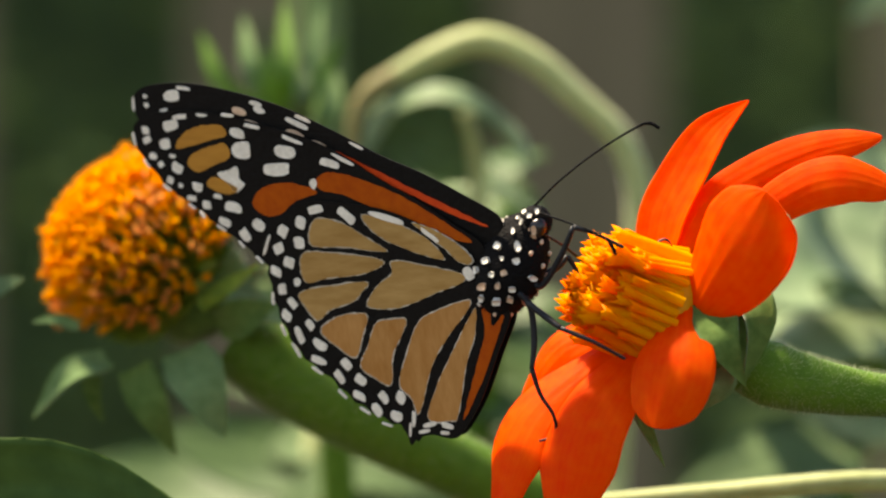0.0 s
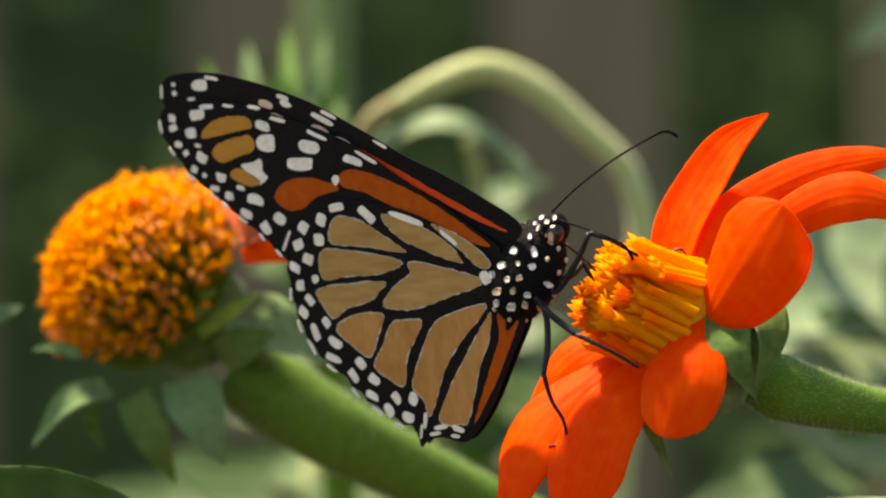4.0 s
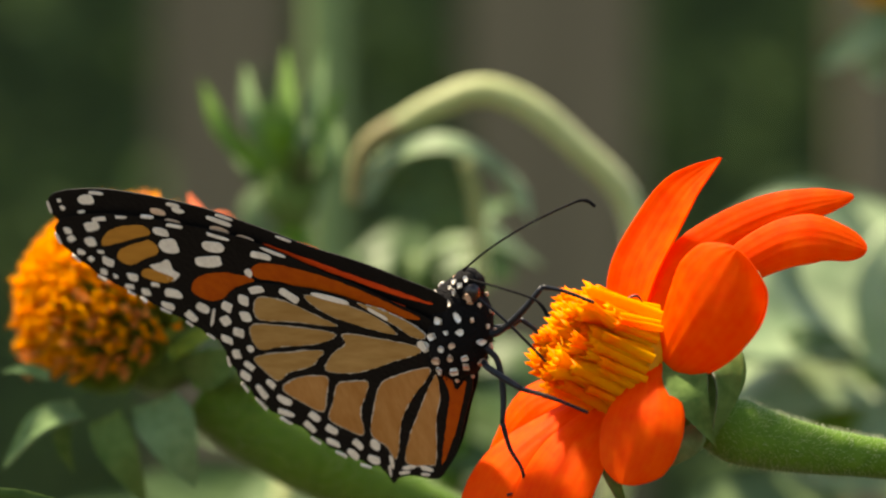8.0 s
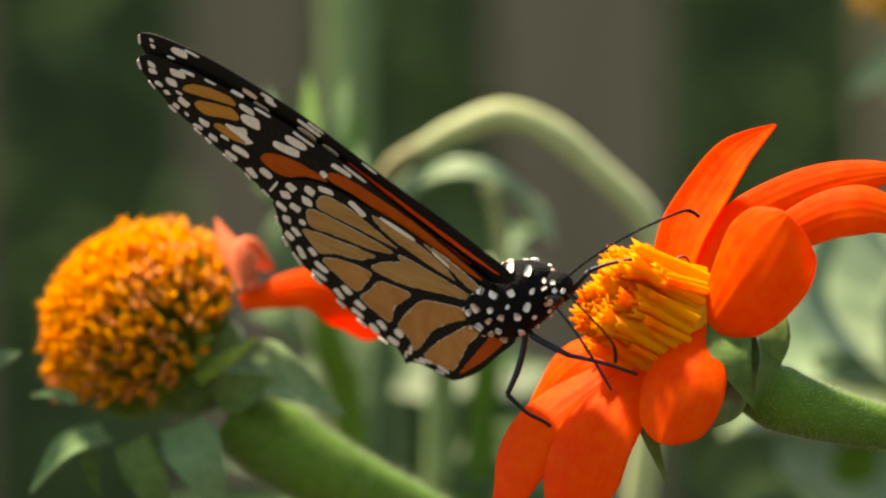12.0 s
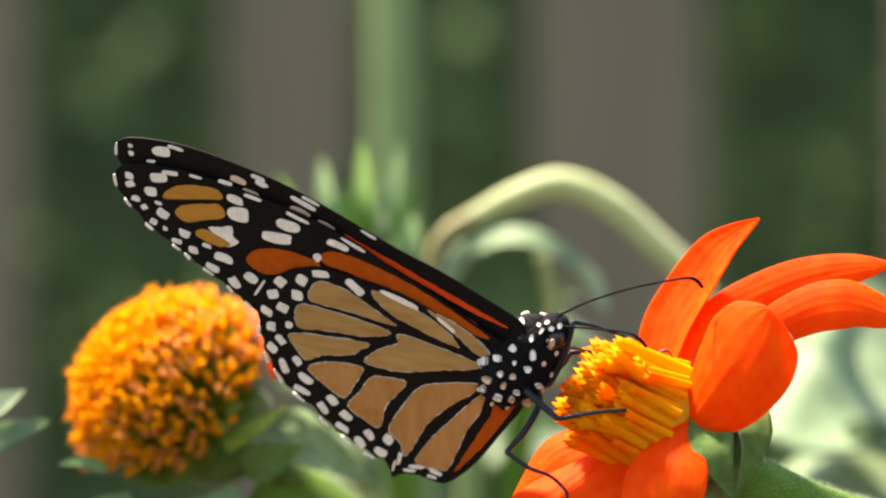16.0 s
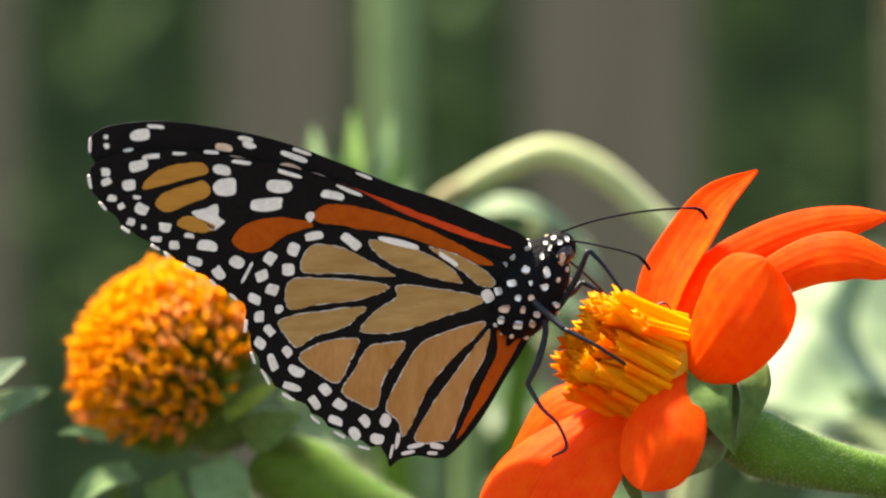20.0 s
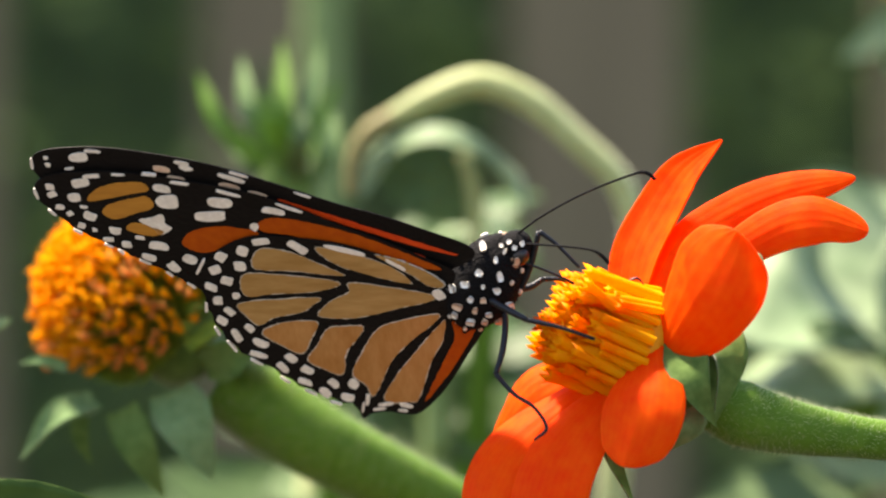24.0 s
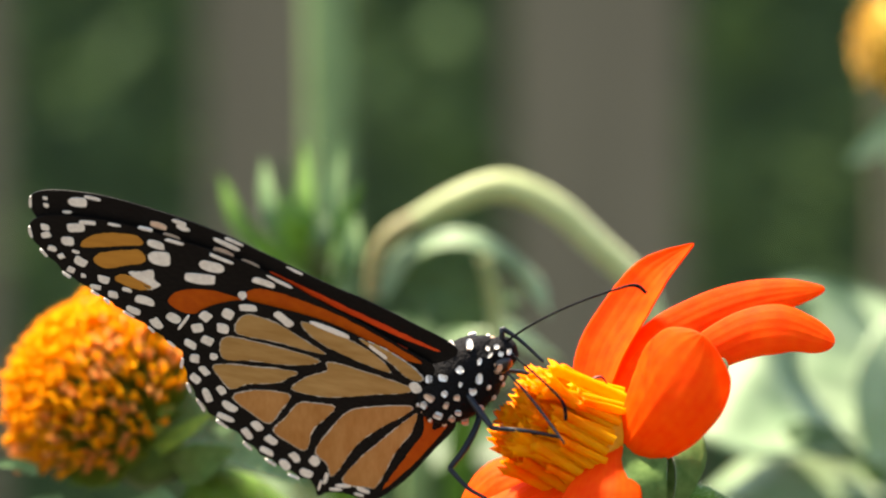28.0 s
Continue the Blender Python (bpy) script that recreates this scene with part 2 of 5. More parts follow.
def blob(centre, axes, seg=20, rings=14, bumpy=0.0, seed=3):
    """An ellipsoid on three axis vectors, a little uneven."""
    verts, faces = [], []
    c = Vector(centre)
    ax = [Vector(a) for a in axes]
    for i in range(rings + 1):
        th = math.pi * i / rings
        for k in range(seg):
            ph = 2 * math.pi * k / seg
            d = Vector((math.sin(th) * math.cos(ph), math.sin(th) * math.sin(ph), math.cos(th)))
            r = 1 + bumpy * noise.noise(d * 3 + Vector((seed, seed, seed)))
            verts.append(c + (ax[0] * d.x + ax[1] * d.y + ax[2] * d.z) * r)
    for i in range(rings):
        for k in range(seg):
            a, b = i * seg + k, i * seg + (k + 1) % seg
            faces.append((a, b, b + seg, a + seg))
    return verts, faces


def blade(spine, widths, facing, cup=0.0, thick=0.00025, nu=22, nv=11, ribs=0.0, rib_count=5, wave=0.0, ragged=0.0, seed=1):
    """A petal or leaf: a spine of points, half widths along it, the way its face looks, cupped and ribbed."""
    line = curve(spine, 8)
    rng = random.Random(seed)
    face = Vector(facing).normalized()
    top, low = [], []
    phase = rng.uniform(0, 6)
    edge = [rng.uniform(-1, 1) for _ in range(nu + 1)]
    for i in range(nu + 1):
        t = 1 - (1 - i / nu) ** 1.6
        x = t * (len(line) - 1)
        j = min(int(x), len(line) - 2)
        p = line[j].lerp(line[j + 1], x - j)
        tan = (line[min(j + 2, len(line) - 1)] - line[max(j - 1, 0)]).normalized()
        side = tan.cross(face).normalized()
        nor = side.cross(tan).normalized()
        w = max(smooth_along(widths, t), 0) * (1 + ragged * (edge[i] + edge[max(i - 1, 0)] + edge[max(i - 2, 0)]) / 3)
        if t > 0.86:
            w = max(w * math.sqrt(max(1 - ((t - 0.86) / 0.14) ** 2, 0)), 0.00002)
        for k in range(nv + 1):
            s = 2 * k / nv - 1
            lift = cup * w * s * s + ribs * math.cos(s * math.pi * rib_count) * (1 - abs(s)) ** 0.5 * min(1, w * 400)
            lift += wave * w * math.sin(t * 9 + s * 1.7 + phase) * abs(s)
            q = p + side * w * s + nor * lift
            top.append(q + nor * thick)
            low.append(q - nor * thick)
    m = nv + 1
    verts = top + low
    off = len(top)
    faces = []
    for i in range(nu):
        for k in range(nv):
            a = i * m + k
            faces.append((a, a + 1, a + 1 + m, a + m))
            faces.append((off + a, off + a + m, off + a + 1 + m, off + a + 1))
    for i in range(nu):
        for a in (i * m, i * m + nv):
            faces.append((a, a + m, off + a + m, off + a))
    for k in range(nv):
        for a in (k, nu * m + k):
            faces.append((a, a + 1, off + a + 1, off + a))
    return verts, faces


def join(shapes):
    verts, faces = [], []
    for v, f in shapes:
        n = len(verts)
        verts += list(v)
        faces += [tuple(i + n for i in q) for q in f]
    return verts, faces


# ---- ground, fence and hedge ----
def ground():
    n = 60
    xs = [-300, -60, -20, -8] + [-4 + 8 * i / n for i in range(n + 1)] + [8, 20, 60, 300]
    verts = [Vector((x, y + 0.5, 0.012 * noise.noise(Vector((x * 4, y * 4, 0))) if abs(x) < 5 and abs(y) < 5 else 0)) for y in xs for x in xs]
    m = len(xs)
    faces = [(j * m + i, j * m + i + 1, (j + 1) * m + i + 1, (j + 1) * m + i) for j in range(m - 1) for i in range(m - 1)]
    ob = new("ground", to_mesh("ground", verts, faces, SOIL))
    tagged(ob, "dark brown mulch soil of a flower bed", "ground", kind="structure")


def box(c, half):
    c, h = Vector(c), half
    b = min(h) * 0.12
    verts, faces = [], []
    for z, inset in ((-h[2], b), (-h[2] + b, 0), (h[2] - b, 0), (h[2], b)):
        for sx, sy in ((-1, -1), (1, -1), (1, 1), (-1, 1)):
            verts.append(c + Vector((sx * (h[0] - inset), sy * (h[1] - inset), z)))
    for i in range(3):
        for k in range(4):
            a, d = i * 4 + k, i * 4 + (k + 1) % 4
            faces.append((a, d, d + 4, a + 4))
    faces += [(3, 2, 1, 0), (12, 13, 14, 15)]
    return verts, faces


FENCE_Y = 1.86


def fence():
    th = thing("fence", Matrix.Translation((0, FENCE_Y, 0)), "weathered grey-brown wooden fence of spaced upright boards", "fence")
    k = UNIT * (EYE_DIST + FENCE_Y) / EYE_DIST
    rng = random.Random(8)
    for i in range(-20, 21):
        mid = 500 + i * 575 - (20 if i == -1 else 0) + (55 if i > 1 else 0)
        half = (118, 150)[i == 1] * k + rng.uniform(-0.001, 0.001)
        part("board", box(((mid - 784) * k, FENCE_Y, 0.93), (half, 0.010, 0.93 + rng.uniform(-0.01, 0.01))), FENCE, th, smooth=False)
    for z in (0.35, 1.55):
        part("rail", box((0, FENCE_Y + 0.032, z), (3.3, 0.020, 0.045)), FENCE_RAIL, th, smooth=False)


def hedge():
    rng = random.Random(12)
    shapes_v, shapes_f = [], []
    for i in range(46000):
        x, z = rng.uniform(-3.4, 3.4), rng.uniform(0.02, 1.65)
        y = FENCE_Y + 0.10 + rng.random() ** 1.5 * 0.35
        y += 0.06 * noise.noise(Vector((x * 5, 0, z * 5))) + 0.30 * max(z - 0.5, 0)
        s = rng.uniform(0.009, 0.024)
        e = Euler((rng.uniform(-1.2, 1.2), rng.uniform(-0.9, 0.9), rng.uniform(0, 6.28))).to_matrix()
        c = Vector((x, y, z))
        n = len(shapes_v)
        for q in ((0, -1, 0), (0.45, -0.2, 0.06), (0, 0.1, 0), (-0.45, -0.2, 0.06), (0, 1, -0.1), (0.32, 0.45, 0.05), (-0.32, 0.45, 0.05)):
            shapes_v.append(c + e @ (Vector(q) * s))
        shapes_f += [(n, n + 1, n + 2), (n, n + 2, n + 3), (n + 1, n + 5, n + 2), (n + 5, n + 4, n + 2), (n + 4, n + 6, n + 2), (n + 6, n + 3, n + 2)]
    ob = new("hedge", to_mesh("hedge", shapes_v, shapes_f, HEDGE, False))
    tagged(ob, "dense dark green hedge leaves behind the wooden fence", "hedge", kind="stuff")
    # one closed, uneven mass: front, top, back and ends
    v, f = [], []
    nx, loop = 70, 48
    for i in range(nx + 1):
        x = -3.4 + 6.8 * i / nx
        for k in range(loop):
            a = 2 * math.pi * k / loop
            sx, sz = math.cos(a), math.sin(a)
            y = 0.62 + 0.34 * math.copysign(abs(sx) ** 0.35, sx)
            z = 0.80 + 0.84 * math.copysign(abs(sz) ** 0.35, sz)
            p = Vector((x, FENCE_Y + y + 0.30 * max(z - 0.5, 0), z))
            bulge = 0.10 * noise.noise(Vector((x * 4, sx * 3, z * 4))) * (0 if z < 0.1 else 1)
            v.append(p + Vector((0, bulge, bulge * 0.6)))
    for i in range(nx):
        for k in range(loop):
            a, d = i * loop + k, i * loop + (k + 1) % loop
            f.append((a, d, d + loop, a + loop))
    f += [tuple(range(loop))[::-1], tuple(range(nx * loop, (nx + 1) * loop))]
    # a filler: its dark green paints the shade deep between the leaves
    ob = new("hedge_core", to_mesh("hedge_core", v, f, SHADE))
    tagged(ob, "dark green filling mass that stands for the shade inside the hedge", "hedge", kind="stuff")


# ---- flowers ----
def petal(parent, name, spine, width, facing, material, cup=-0.25, seed=1, blunt=0.55, ribs=0.00003):
    w = width * UNIT
    if blunt > 0.7:
        # broad oval petals
        prof = [0.14 * w, 0.44 * w, 0.72 * w, 0.92 * w, 1.0 * w, 0.96 * w, 0.79 * w, blunt * 0.62 * w]
    elif blunt < 0.25:
        # broad at the foot, pointed at the tip
        end = 0.24 if blunt > 0.23 else 0.0
        prof = [0.72 * w, 0.95 * w, 1.0 * w, 1.0 * w, 0.98 * w, (0.80 + 0.4 * end) * w, (0.42 + end) * w, (0.14 + end) * w]
    else:
        prof = [0.34 * w, 0.64 * w, 0.88 * w, 1.0 * w, 1.0 * w, (0.45 + 0.5 * blunt) * w, blunt * w]
    ob = part(name, blade([at(*p) for p in spine], prof, facing, cup, 0.00016, 34, 28, ribs, 4.6 + 0.35 * (seed % 5), 0.05, 0.006, seed), material, parent)
    lines = ob.data.attributes.new("across", "FLOAT", "POINT")
    lines.data.foreach_set("value", [(2 * (i % 29) / 28 - 1) + seed * 0.37 for i in range(len(ob.data.vertices))])
    return ob


def rise_of(me, values):
    """How far up its floret each point lies, 0 at the root and 1 at the tip."""
    me.attributes.new("rise", "FLOAT", "POINT").data.foreach_set("value", values)


def floret_mesh(name, length, radius, material, seed, lobes=5, flare=1.5, slim=0.55, mouth=0.86, sweep=0.10):
    """A small tube, wider upwards, that opens into pointed lobes; it stands on z."""
    rng = random.Random(seed)
    sides = lobes * 2
    rows = [(0.0, slim), (0.40, slim + 0.12), (0.72, 0.92), (mouth, 1.12)]
    verts, faces, heights = [], [], []
    bend, way = rng.uniform(0.2, 1.0) * sweep, rng.uniform(0, 6.28)
    bx, by = bend * math.cos(way), bend * math.sin(way)
    for z, r in rows:
        for k in range(sides):
            a = 2 * math.pi * k / sides
            verts.append((math.cos(a) * r * radius + bx * length * z * z, math.sin(a) * r * radius + by * length * z * z, z * length))
            heights.append(z)
    for k in range(sides):
        a = 2 * math.pi * k / sides
        tip = k % 2 == 0
        out = flare * rng.uniform(0.7, 1.3) if tip else 1.05
        z = rng.uniform(0.94, 1.03) if tip else mouth + 0.015
        verts.append((math.cos(a) * out * radius + bx * length, math.sin(a) * out * radius + by * length, z * length))
        heights.append(z)
    verts.append((bx * length, by * length, (mouth - 0.02) * length))
    heights.append(0.85)
    for i in range(len(rows)):
        for k in range(sides):
            a, b = i * sides + k, i * sides + (k + 1) % sides
            faces.append((a, b, b + sides, a + sides))
    last = len(rows) * sides
    for k in range(sides):
        faces.append((last + k, last + (k + 1) % sides, len(verts) - 1))
    me = to_mesh(name, verts, faces, material)
    rise_of(me, heights)
    return me


def aim(p, direction, spin, scale=1.0):
    q = Vector(direction).to_track_quat("Z", "Y").to_matrix().to_4x4()
    return Matrix.Translation(p) @ q @ Matrix.Rotation(spin, 4, "Z") @ Matrix.Scale(scale, 4)


def hairs(line, radius, count, length, seed):
    """Short pale hairs all round a stem."""
    rng = random.Random(seed)
    pts = curve(line, 10)
    verts, faces = [], []
    for _ in range(count):
        i = rng.randrange(len(pts) - 1)
        p = pts[i].lerp(pts[i + 1], rng.random())
        t = (pts[i + 1] - pts[i]).normalized()
        a = rng.uniform(0, 2 * math.pi)
        side = t.orthogonal().normalized()
        d = (Matrix.Rotation(a, 3, t) @ side)
        r = along(radius, i / (len(pts) - 1))
        tip = p + d * (r * 0.98 + length * rng.uniform(0.5, 1)) + t * length * rng.uniform(-0.5, 0.5)
        w = t.cross(d) * 0.000024
        w2 = t * 0.000024
        n = len(verts)
        b = p + d * r * 0.96
        verts += [b - w, b + w, b + w2, tip]
        faces += [(n, n + 1, n + 3), (n + 1, n + 2, n + 3), (n + 2, n, n + 3)]
    return verts, faces


AXIS = Vector((-0.89, -0.16, 0.43)).normalized()


def main_flower():
    foot = at(2120, 441, 0.02)
    foot.z = 0
    plant = thing("sunflower_plant", Matrix.Translation(foot), "green stemmed plant with one open orange flower", "plant")
    stalk_line = [foot - Vector((0, 0, 0.01)), foot + Vector((0.01, 0.01, 0.4)), at(2110, 1200, 0.02), at(2060, 930, 0.015)]
    part("stalk", tube(stalk_line, [0.007, 0.006, 0.0055, 0.004], 14), STEM, plant)
    line = [at(1262, 738, -0.002), at(1345, 786, 0.0), at(1450, 820, 0.002), at(1580, 846, 0.004), at(1800, 885, 0.008), at(2060, 935, 0.015)]
    rad = [0.0031, 0.0042, 0.0033, 0.0026, 0.0024, 0.0026]
    branch = part("flower_branch", tube(line, rad, 20, 8, 1.0, 0.01), STEM, plant, "arched swollen green flower stalk with pale fuzz", pivot=at(1200, 620))
    part("stem_hair", hairs(line, rad, 6500, 0.0009, 4), HAIR, branch, "fine pale stem hairs")
    # green cup and sepals
    cup_c = at(1262, 712, -0.001)
    side = AXIS.cross(Vector((0, 0, 1))).normalized()
    up = side.cross(AXIS).normalized()
    part("calyx", blob(cup_c, (side * 0.0066, up * 0.0066, AXIS * 0.0052), 24, 14, 0.05), GREEN, branch, "rounded green flower base")
    sep = [((1250, 655, -0.0068), (1268, 728, -0.0110), (1303, 806, -0.0085), 40, (-0.1, -1, 0.1)),
           ((1290, 625, -0.0045), (1332, 690, -0.0085), (1300, 798, -0.0070), 42, (0.35, -1, 0.2)),
           ((1240, 755, -0.0040), (1256, 800, -0.0075), (1216, 843, -0.0050), 36, (0.1, -1, -0.2)),
           ((1320, 640, 0.000), (1350, 600, 0.001), (1392, 522, 0.000), 26, (0.5, -1, 0.1)),
           ((1110, 800, -0.001), (1118, 855, -0.002), (1150, 940, -0.002), 20, (0.2, -1, 0.2))]
    for i, (a, b, c, w, f) in enumerate(sep):
        sp = [at(*a), at(*b), at(*c)]
        ww = w * UNIT
        part("sepal", blade(sp, [0.75 * ww, ww, 0.72 * ww, 0.36 * ww, 0.08 * ww], f, 0.25, 0.00025, 16, 8, 0.00008, 3, 0.05, 0.02, i), SEPAL_PALE if i == 2 else GREEN, branch)
    # petals
    P = PETAL
    for i, (spine, w, face, cup, blunt, ribs) in enumerate((
            ([(1162, 580, 0.005), (1182, 497, 0.006), (1226, 422, 0.006), (1274, 355, 0.005), (1340, 302, 0.003)], 55, (-0.75, -0.75, 0.25), 0.20, 0.22, 0.00003),
            ([(1196, 590, 0.002), (1262, 488, 0.004), (1352, 432, 0.005), (1455, 397, 0.005), (1572, 382, 0.004)], 42, (-0.2, -0.93, 0.3), -0.18, 0.24, 0.00002),
            ([(1245, 575, 0.002), (1390, 478, 0.002), (1490, 450, 0.001), (1590, 478, 0.000)], 46, (-0.1, -0.95, 0.3), -0.22, 0.55, 0.00002),
            ([(1200, 698, -0.005), (1286, 573, -0.0125), (1360, 462, -0.015)], 100, (-0.45, -0.85, 0.22), -0.30, 0.80, 0.00004),
            ([(1196, 640, -0.006), (1172, 750, -0.012), (1136, 868, -0.013)], 78, (-0.35, -0.88, 0.3), -0.30, 0.84, 0.00003),
            ([(1118, 728, -0.004), (1010, 862, -0.008), (956, 1055, -0.009)], 78, (-0.45, -0.8, 0.35), -0.22, 0.42, 0.00003),
            ([(1080, 715, 0.000), (915, 838, -0.001), (848, 1012, -0.003)], 66, (-0.55, -0.65, 0.5), -0.25, 0.42, 0.00003),
            ([(1085, 690, 0.004), (980, 718, 0.007), (905, 812, 0.010)], 52, (-0.5, -0.6, 0.62), -0.25, 0.6, 0.00003))):
        petal(branch, "petal", spine, w, face, PETAL, cup, i + 1, blunt, ribs)
    part("curl", tube([at(1372, 512, 0.002), at(1392, 508, 0.001), at(1399, 522, 0.0), at(1390, 532, 0.0), at(1380, 527, 0.0005)], [0.0003, 0.00028, 0.00025, 0.0002, 0.0001], 6, 5), SEPAL_PALE, branch, "tiny pale curled sepal tip")
    part("style", tube([at(1152, 553, -0.004), at(1163, 541, -0.0045), at(1178, 537, -0.0045), at(1188, 549, -0.004)], [0.00012, 0.00018, 0.0002, 0.00008], 6, 5), DARK_RED, branch, "tiny dark red curled style")
    # disc of florets
    centre = at(1156, 655, -0.0015)
    part("disc", blob(centre - AXIS * 0.0012, (side * 0.0070, up * 0.0072, AXIS * 0.0040), 24, 12, 0.03), FLORET_BASE, branch, "green-yellow floret base")
    kinds = [floret_mesh("floret", 0.0108, 0.00086, FLORET, i, 5, 1.25, 0.86, 0.88, 0.13) for i in range(8)]
    rng = random.Random(24)
    n = 150
    for i in range(n):
        r = math.sqrt((i + 0.5) / n)
        a = i * 2.39996
        d = (side * math.cos(a) + up * math.sin(a))
        p = centre + d * r * 0.0080 + AXIS * (0.0016 * (1 - r * r) - 0.0014 * r)
        lean = (AXIS - d * (0.02 * r) - up * (0.14 * r * math.sin(a) - 0.01) + Vector((rng.uniform(-1, 1), rng.uniform(-1, 1), rng.uniform(-1, 1))) * 0.15).normalized()
        put("floret", kinds[i % 8], branch, aim(p, lean, rng.uniform(0, 6.28), 0.90 * (rng.uniform(0.62, 1.24) if r > 0.72 else rng.uniform(0.80, 1.18))))
    return plant, branch


def spent_flower():
    foot = at(1500, 441, 0.10)
    foot.z = 0
    plant = thing("spent_sunflower_plant", Matrix.Translation(foot), "green plant with a spent dome of orange florets", "plant")
    d0 = 0.070
    line = [at(455, 800, d0), at(540, 850, d0), at(640, 912, d0), at(840, 1015, d0 + 0.004), at(1100, 1150, d0 + 0.01), at(1400, 1500, d0 + 0.03),
            at(1480, 3500, 0.09), foot + Vector((0, 0, 0.3)), foot - Vector((0, 0, 0.01))]
    rad = [0.0046, 0.0058, 0.0054, 0.0046, 0.0036, 0.0034, 0.005, 0.006, 0.007]
    part("stalk", tube(line, rad, 22, 8, 1.0, 0.01), STEM, plant, "thick swollen green flower stalk")
    part("stem_hair", hairs(line[:5], rad[:5], 11000, 0.0011, 9), HAIR, plant, "fine pale stem hairs")
    ax = Vector((-0.76, -0.32, 0.56)).normalized()
    side = ax.cross(Vector((0, 0, 1))).normalized()
    up = side.cross(ax).normalized()
    c = at(308, 648, d0)
    R = 0.0143
    part("dome", blob(c - ax * R * 0.10, (side * R * 0.66, up * R * 0.66, ax * R * 0.66), 28, 20, 0.06), DOME, plant, "olive green seed head under the florets")
    part("calyx", blob(c - ax * 0.0095, (side * 0.0082, up * 0.0082, ax * 0.0055), 24, 14, 0.05), GREEN, plant, "rounded green flower base")
    old = [floret_mesh("floret", 0.0078, 0.00027, FLORET_DRY if i % 4 == 3 else FLORET_OLD, 40 + i, 5, 2.5, 0.60, 0.86, 0.14) for i in range(12)]
    rng = random.Random(33)
    n = 2300
    rest_shapes = ([], [])
    root = c - ax * R * 0.55
    whole = 0
    for i in range(n):
        th = math.acos(1 - (i + 0.5) / n * 1.30)
        a = i * 2.39996
        d = ax * math.cos(th) + (side * math.cos(a) + up * math.sin(a)) * math.sin(th)
        d = (d + Vector((rng.uniform(-1, 1), rng.uniform(-1, 1), rng.uniform(-1, 1))) * 0.03).normalized()
        # the outer rows have opened and stand apart
        if rng.random() < min(max((th - 0.62) * 0.80, 0.0), 0.66):
            continue
        if th > 1.1 and d.z < -0.66:
            continue
        tip = c + d * R * rng.uniform(0.95, 1.06)
        lean = (tip - root).normalized() + Vector((rng.uniform(-1, 1), rng.uniform(-1, 1), rng.uniform(-1, 1))) * 0.10
        kind = (0, 1, 2, 4, 5, 6, 8, 9, 10)[(i * 5 + i // 7) % 9]
        if rng.random() < min(max((th - 0.5) * 0.5, 0.0), 0.38):
            kind = (3, 7, 11)[i % 3]
        m = aim(tip - lean.normalized() * 0.0076, lean, rng.uniform(0, 6.28), rng.uniform(0.88, 1.06) * (1.0 + 0.22 * max(th - 0.6, 0)))
        if d.y < 0.2 and whole < 300 and i % 2:
            put("floret", old[kind], plant, m)
            whole += 1
        else:
            me = old[kind]
            rest_shapes[kind % 4 == 3].append(([m @ v.co for v in me.vertices], [tuple(p.vertices) for p in me.polygons]))
    heights = [[q.value for q in old[k].attributes["rise"].data] for k in (0, 3)]
    for some, high, material, words in ((rest_shapes[0], heights[0], FLORET_OLD, "densely packed spent florets"), (rest_shapes[1], heights[1], FLORET_DRY, "dry pinkish spent florets")):
        ob = part("floret_rest", join(some), material, plant, words)
        rise_of(ob.data, high * len(some))
        ob["kind"] = "stuff"
    chaff = []
    for i in range(900):
        th = rng.uniform(0.5, 2.2)
        a = rng.uniform(0, 6.28)
        d = ax * math.cos(th) + (side * math.cos(a) + up * math.sin(a)) * math.sin(th)
        p = c - ax * R * 0.10 + d * R * 0.62
        q = (d + ax * rng.uniform(0.3, 0.8)).normalized()
        chaff.append(tube([p, p + q * 0.0020, p + (q + ax * 0.2) * rng.uniform(0.0034, 0.0056)], [0.0005, 0.00040, 0.00004], 5, 2))
    ob = part("chaff", join(chaff), CHAFF, plant, "green pointed scales between florets")
    ob["kind"] = "stuff"
    sep = [((185, 775, d0 - 0.010), (140, 762, d0 - 0.011), (103, 768, d0 - 0.010), 12, (0, -1, 0.3)),
           ((235, 835, d0 - 0.006), (165, 860, d0 - 0.010), (104, 938, d0 - 0.008), 30, (-0.3, -1, 0.4)),
           ((285, 850, d0 - 0.006), (315, 920, d0 - 0.009), (358, 1005, d0 - 0.006), 42, (-0.1, -1, 0.1)),
           ((370, 820, d0 - 0.008), (405, 890, d0 - 0.011), (442, 975, d0 - 0.009), 58, (0.1, -1, 0.2)),
           ((430, 770, d0 - 0.008), (475, 755, d0 - 0.011), (535, 735, d0 - 0.009), 44, (0.2, -1, -0.2)),
           ((470, 700, d0 - 0.004), (540, 730, d0 - 0.007), (660, 800, d0 - 0.004), 62, (0.3, -0.9, 0.5)),
           ((400, 740, d0 - 0.011), (455, 700, d0 - 0.012), (505, 665, d0 - 0.009), 16, (0.2, -1, 0.5)),
           ((210, 850, d0 - 0.004), (210, 900, d0 - 0.004), (228, 945, d0 - 0.002), 18, (0, -1, 0.2))]
    for i, (a, b, cc, w, f) in enumerate(sep):
        ww = w * UNIT
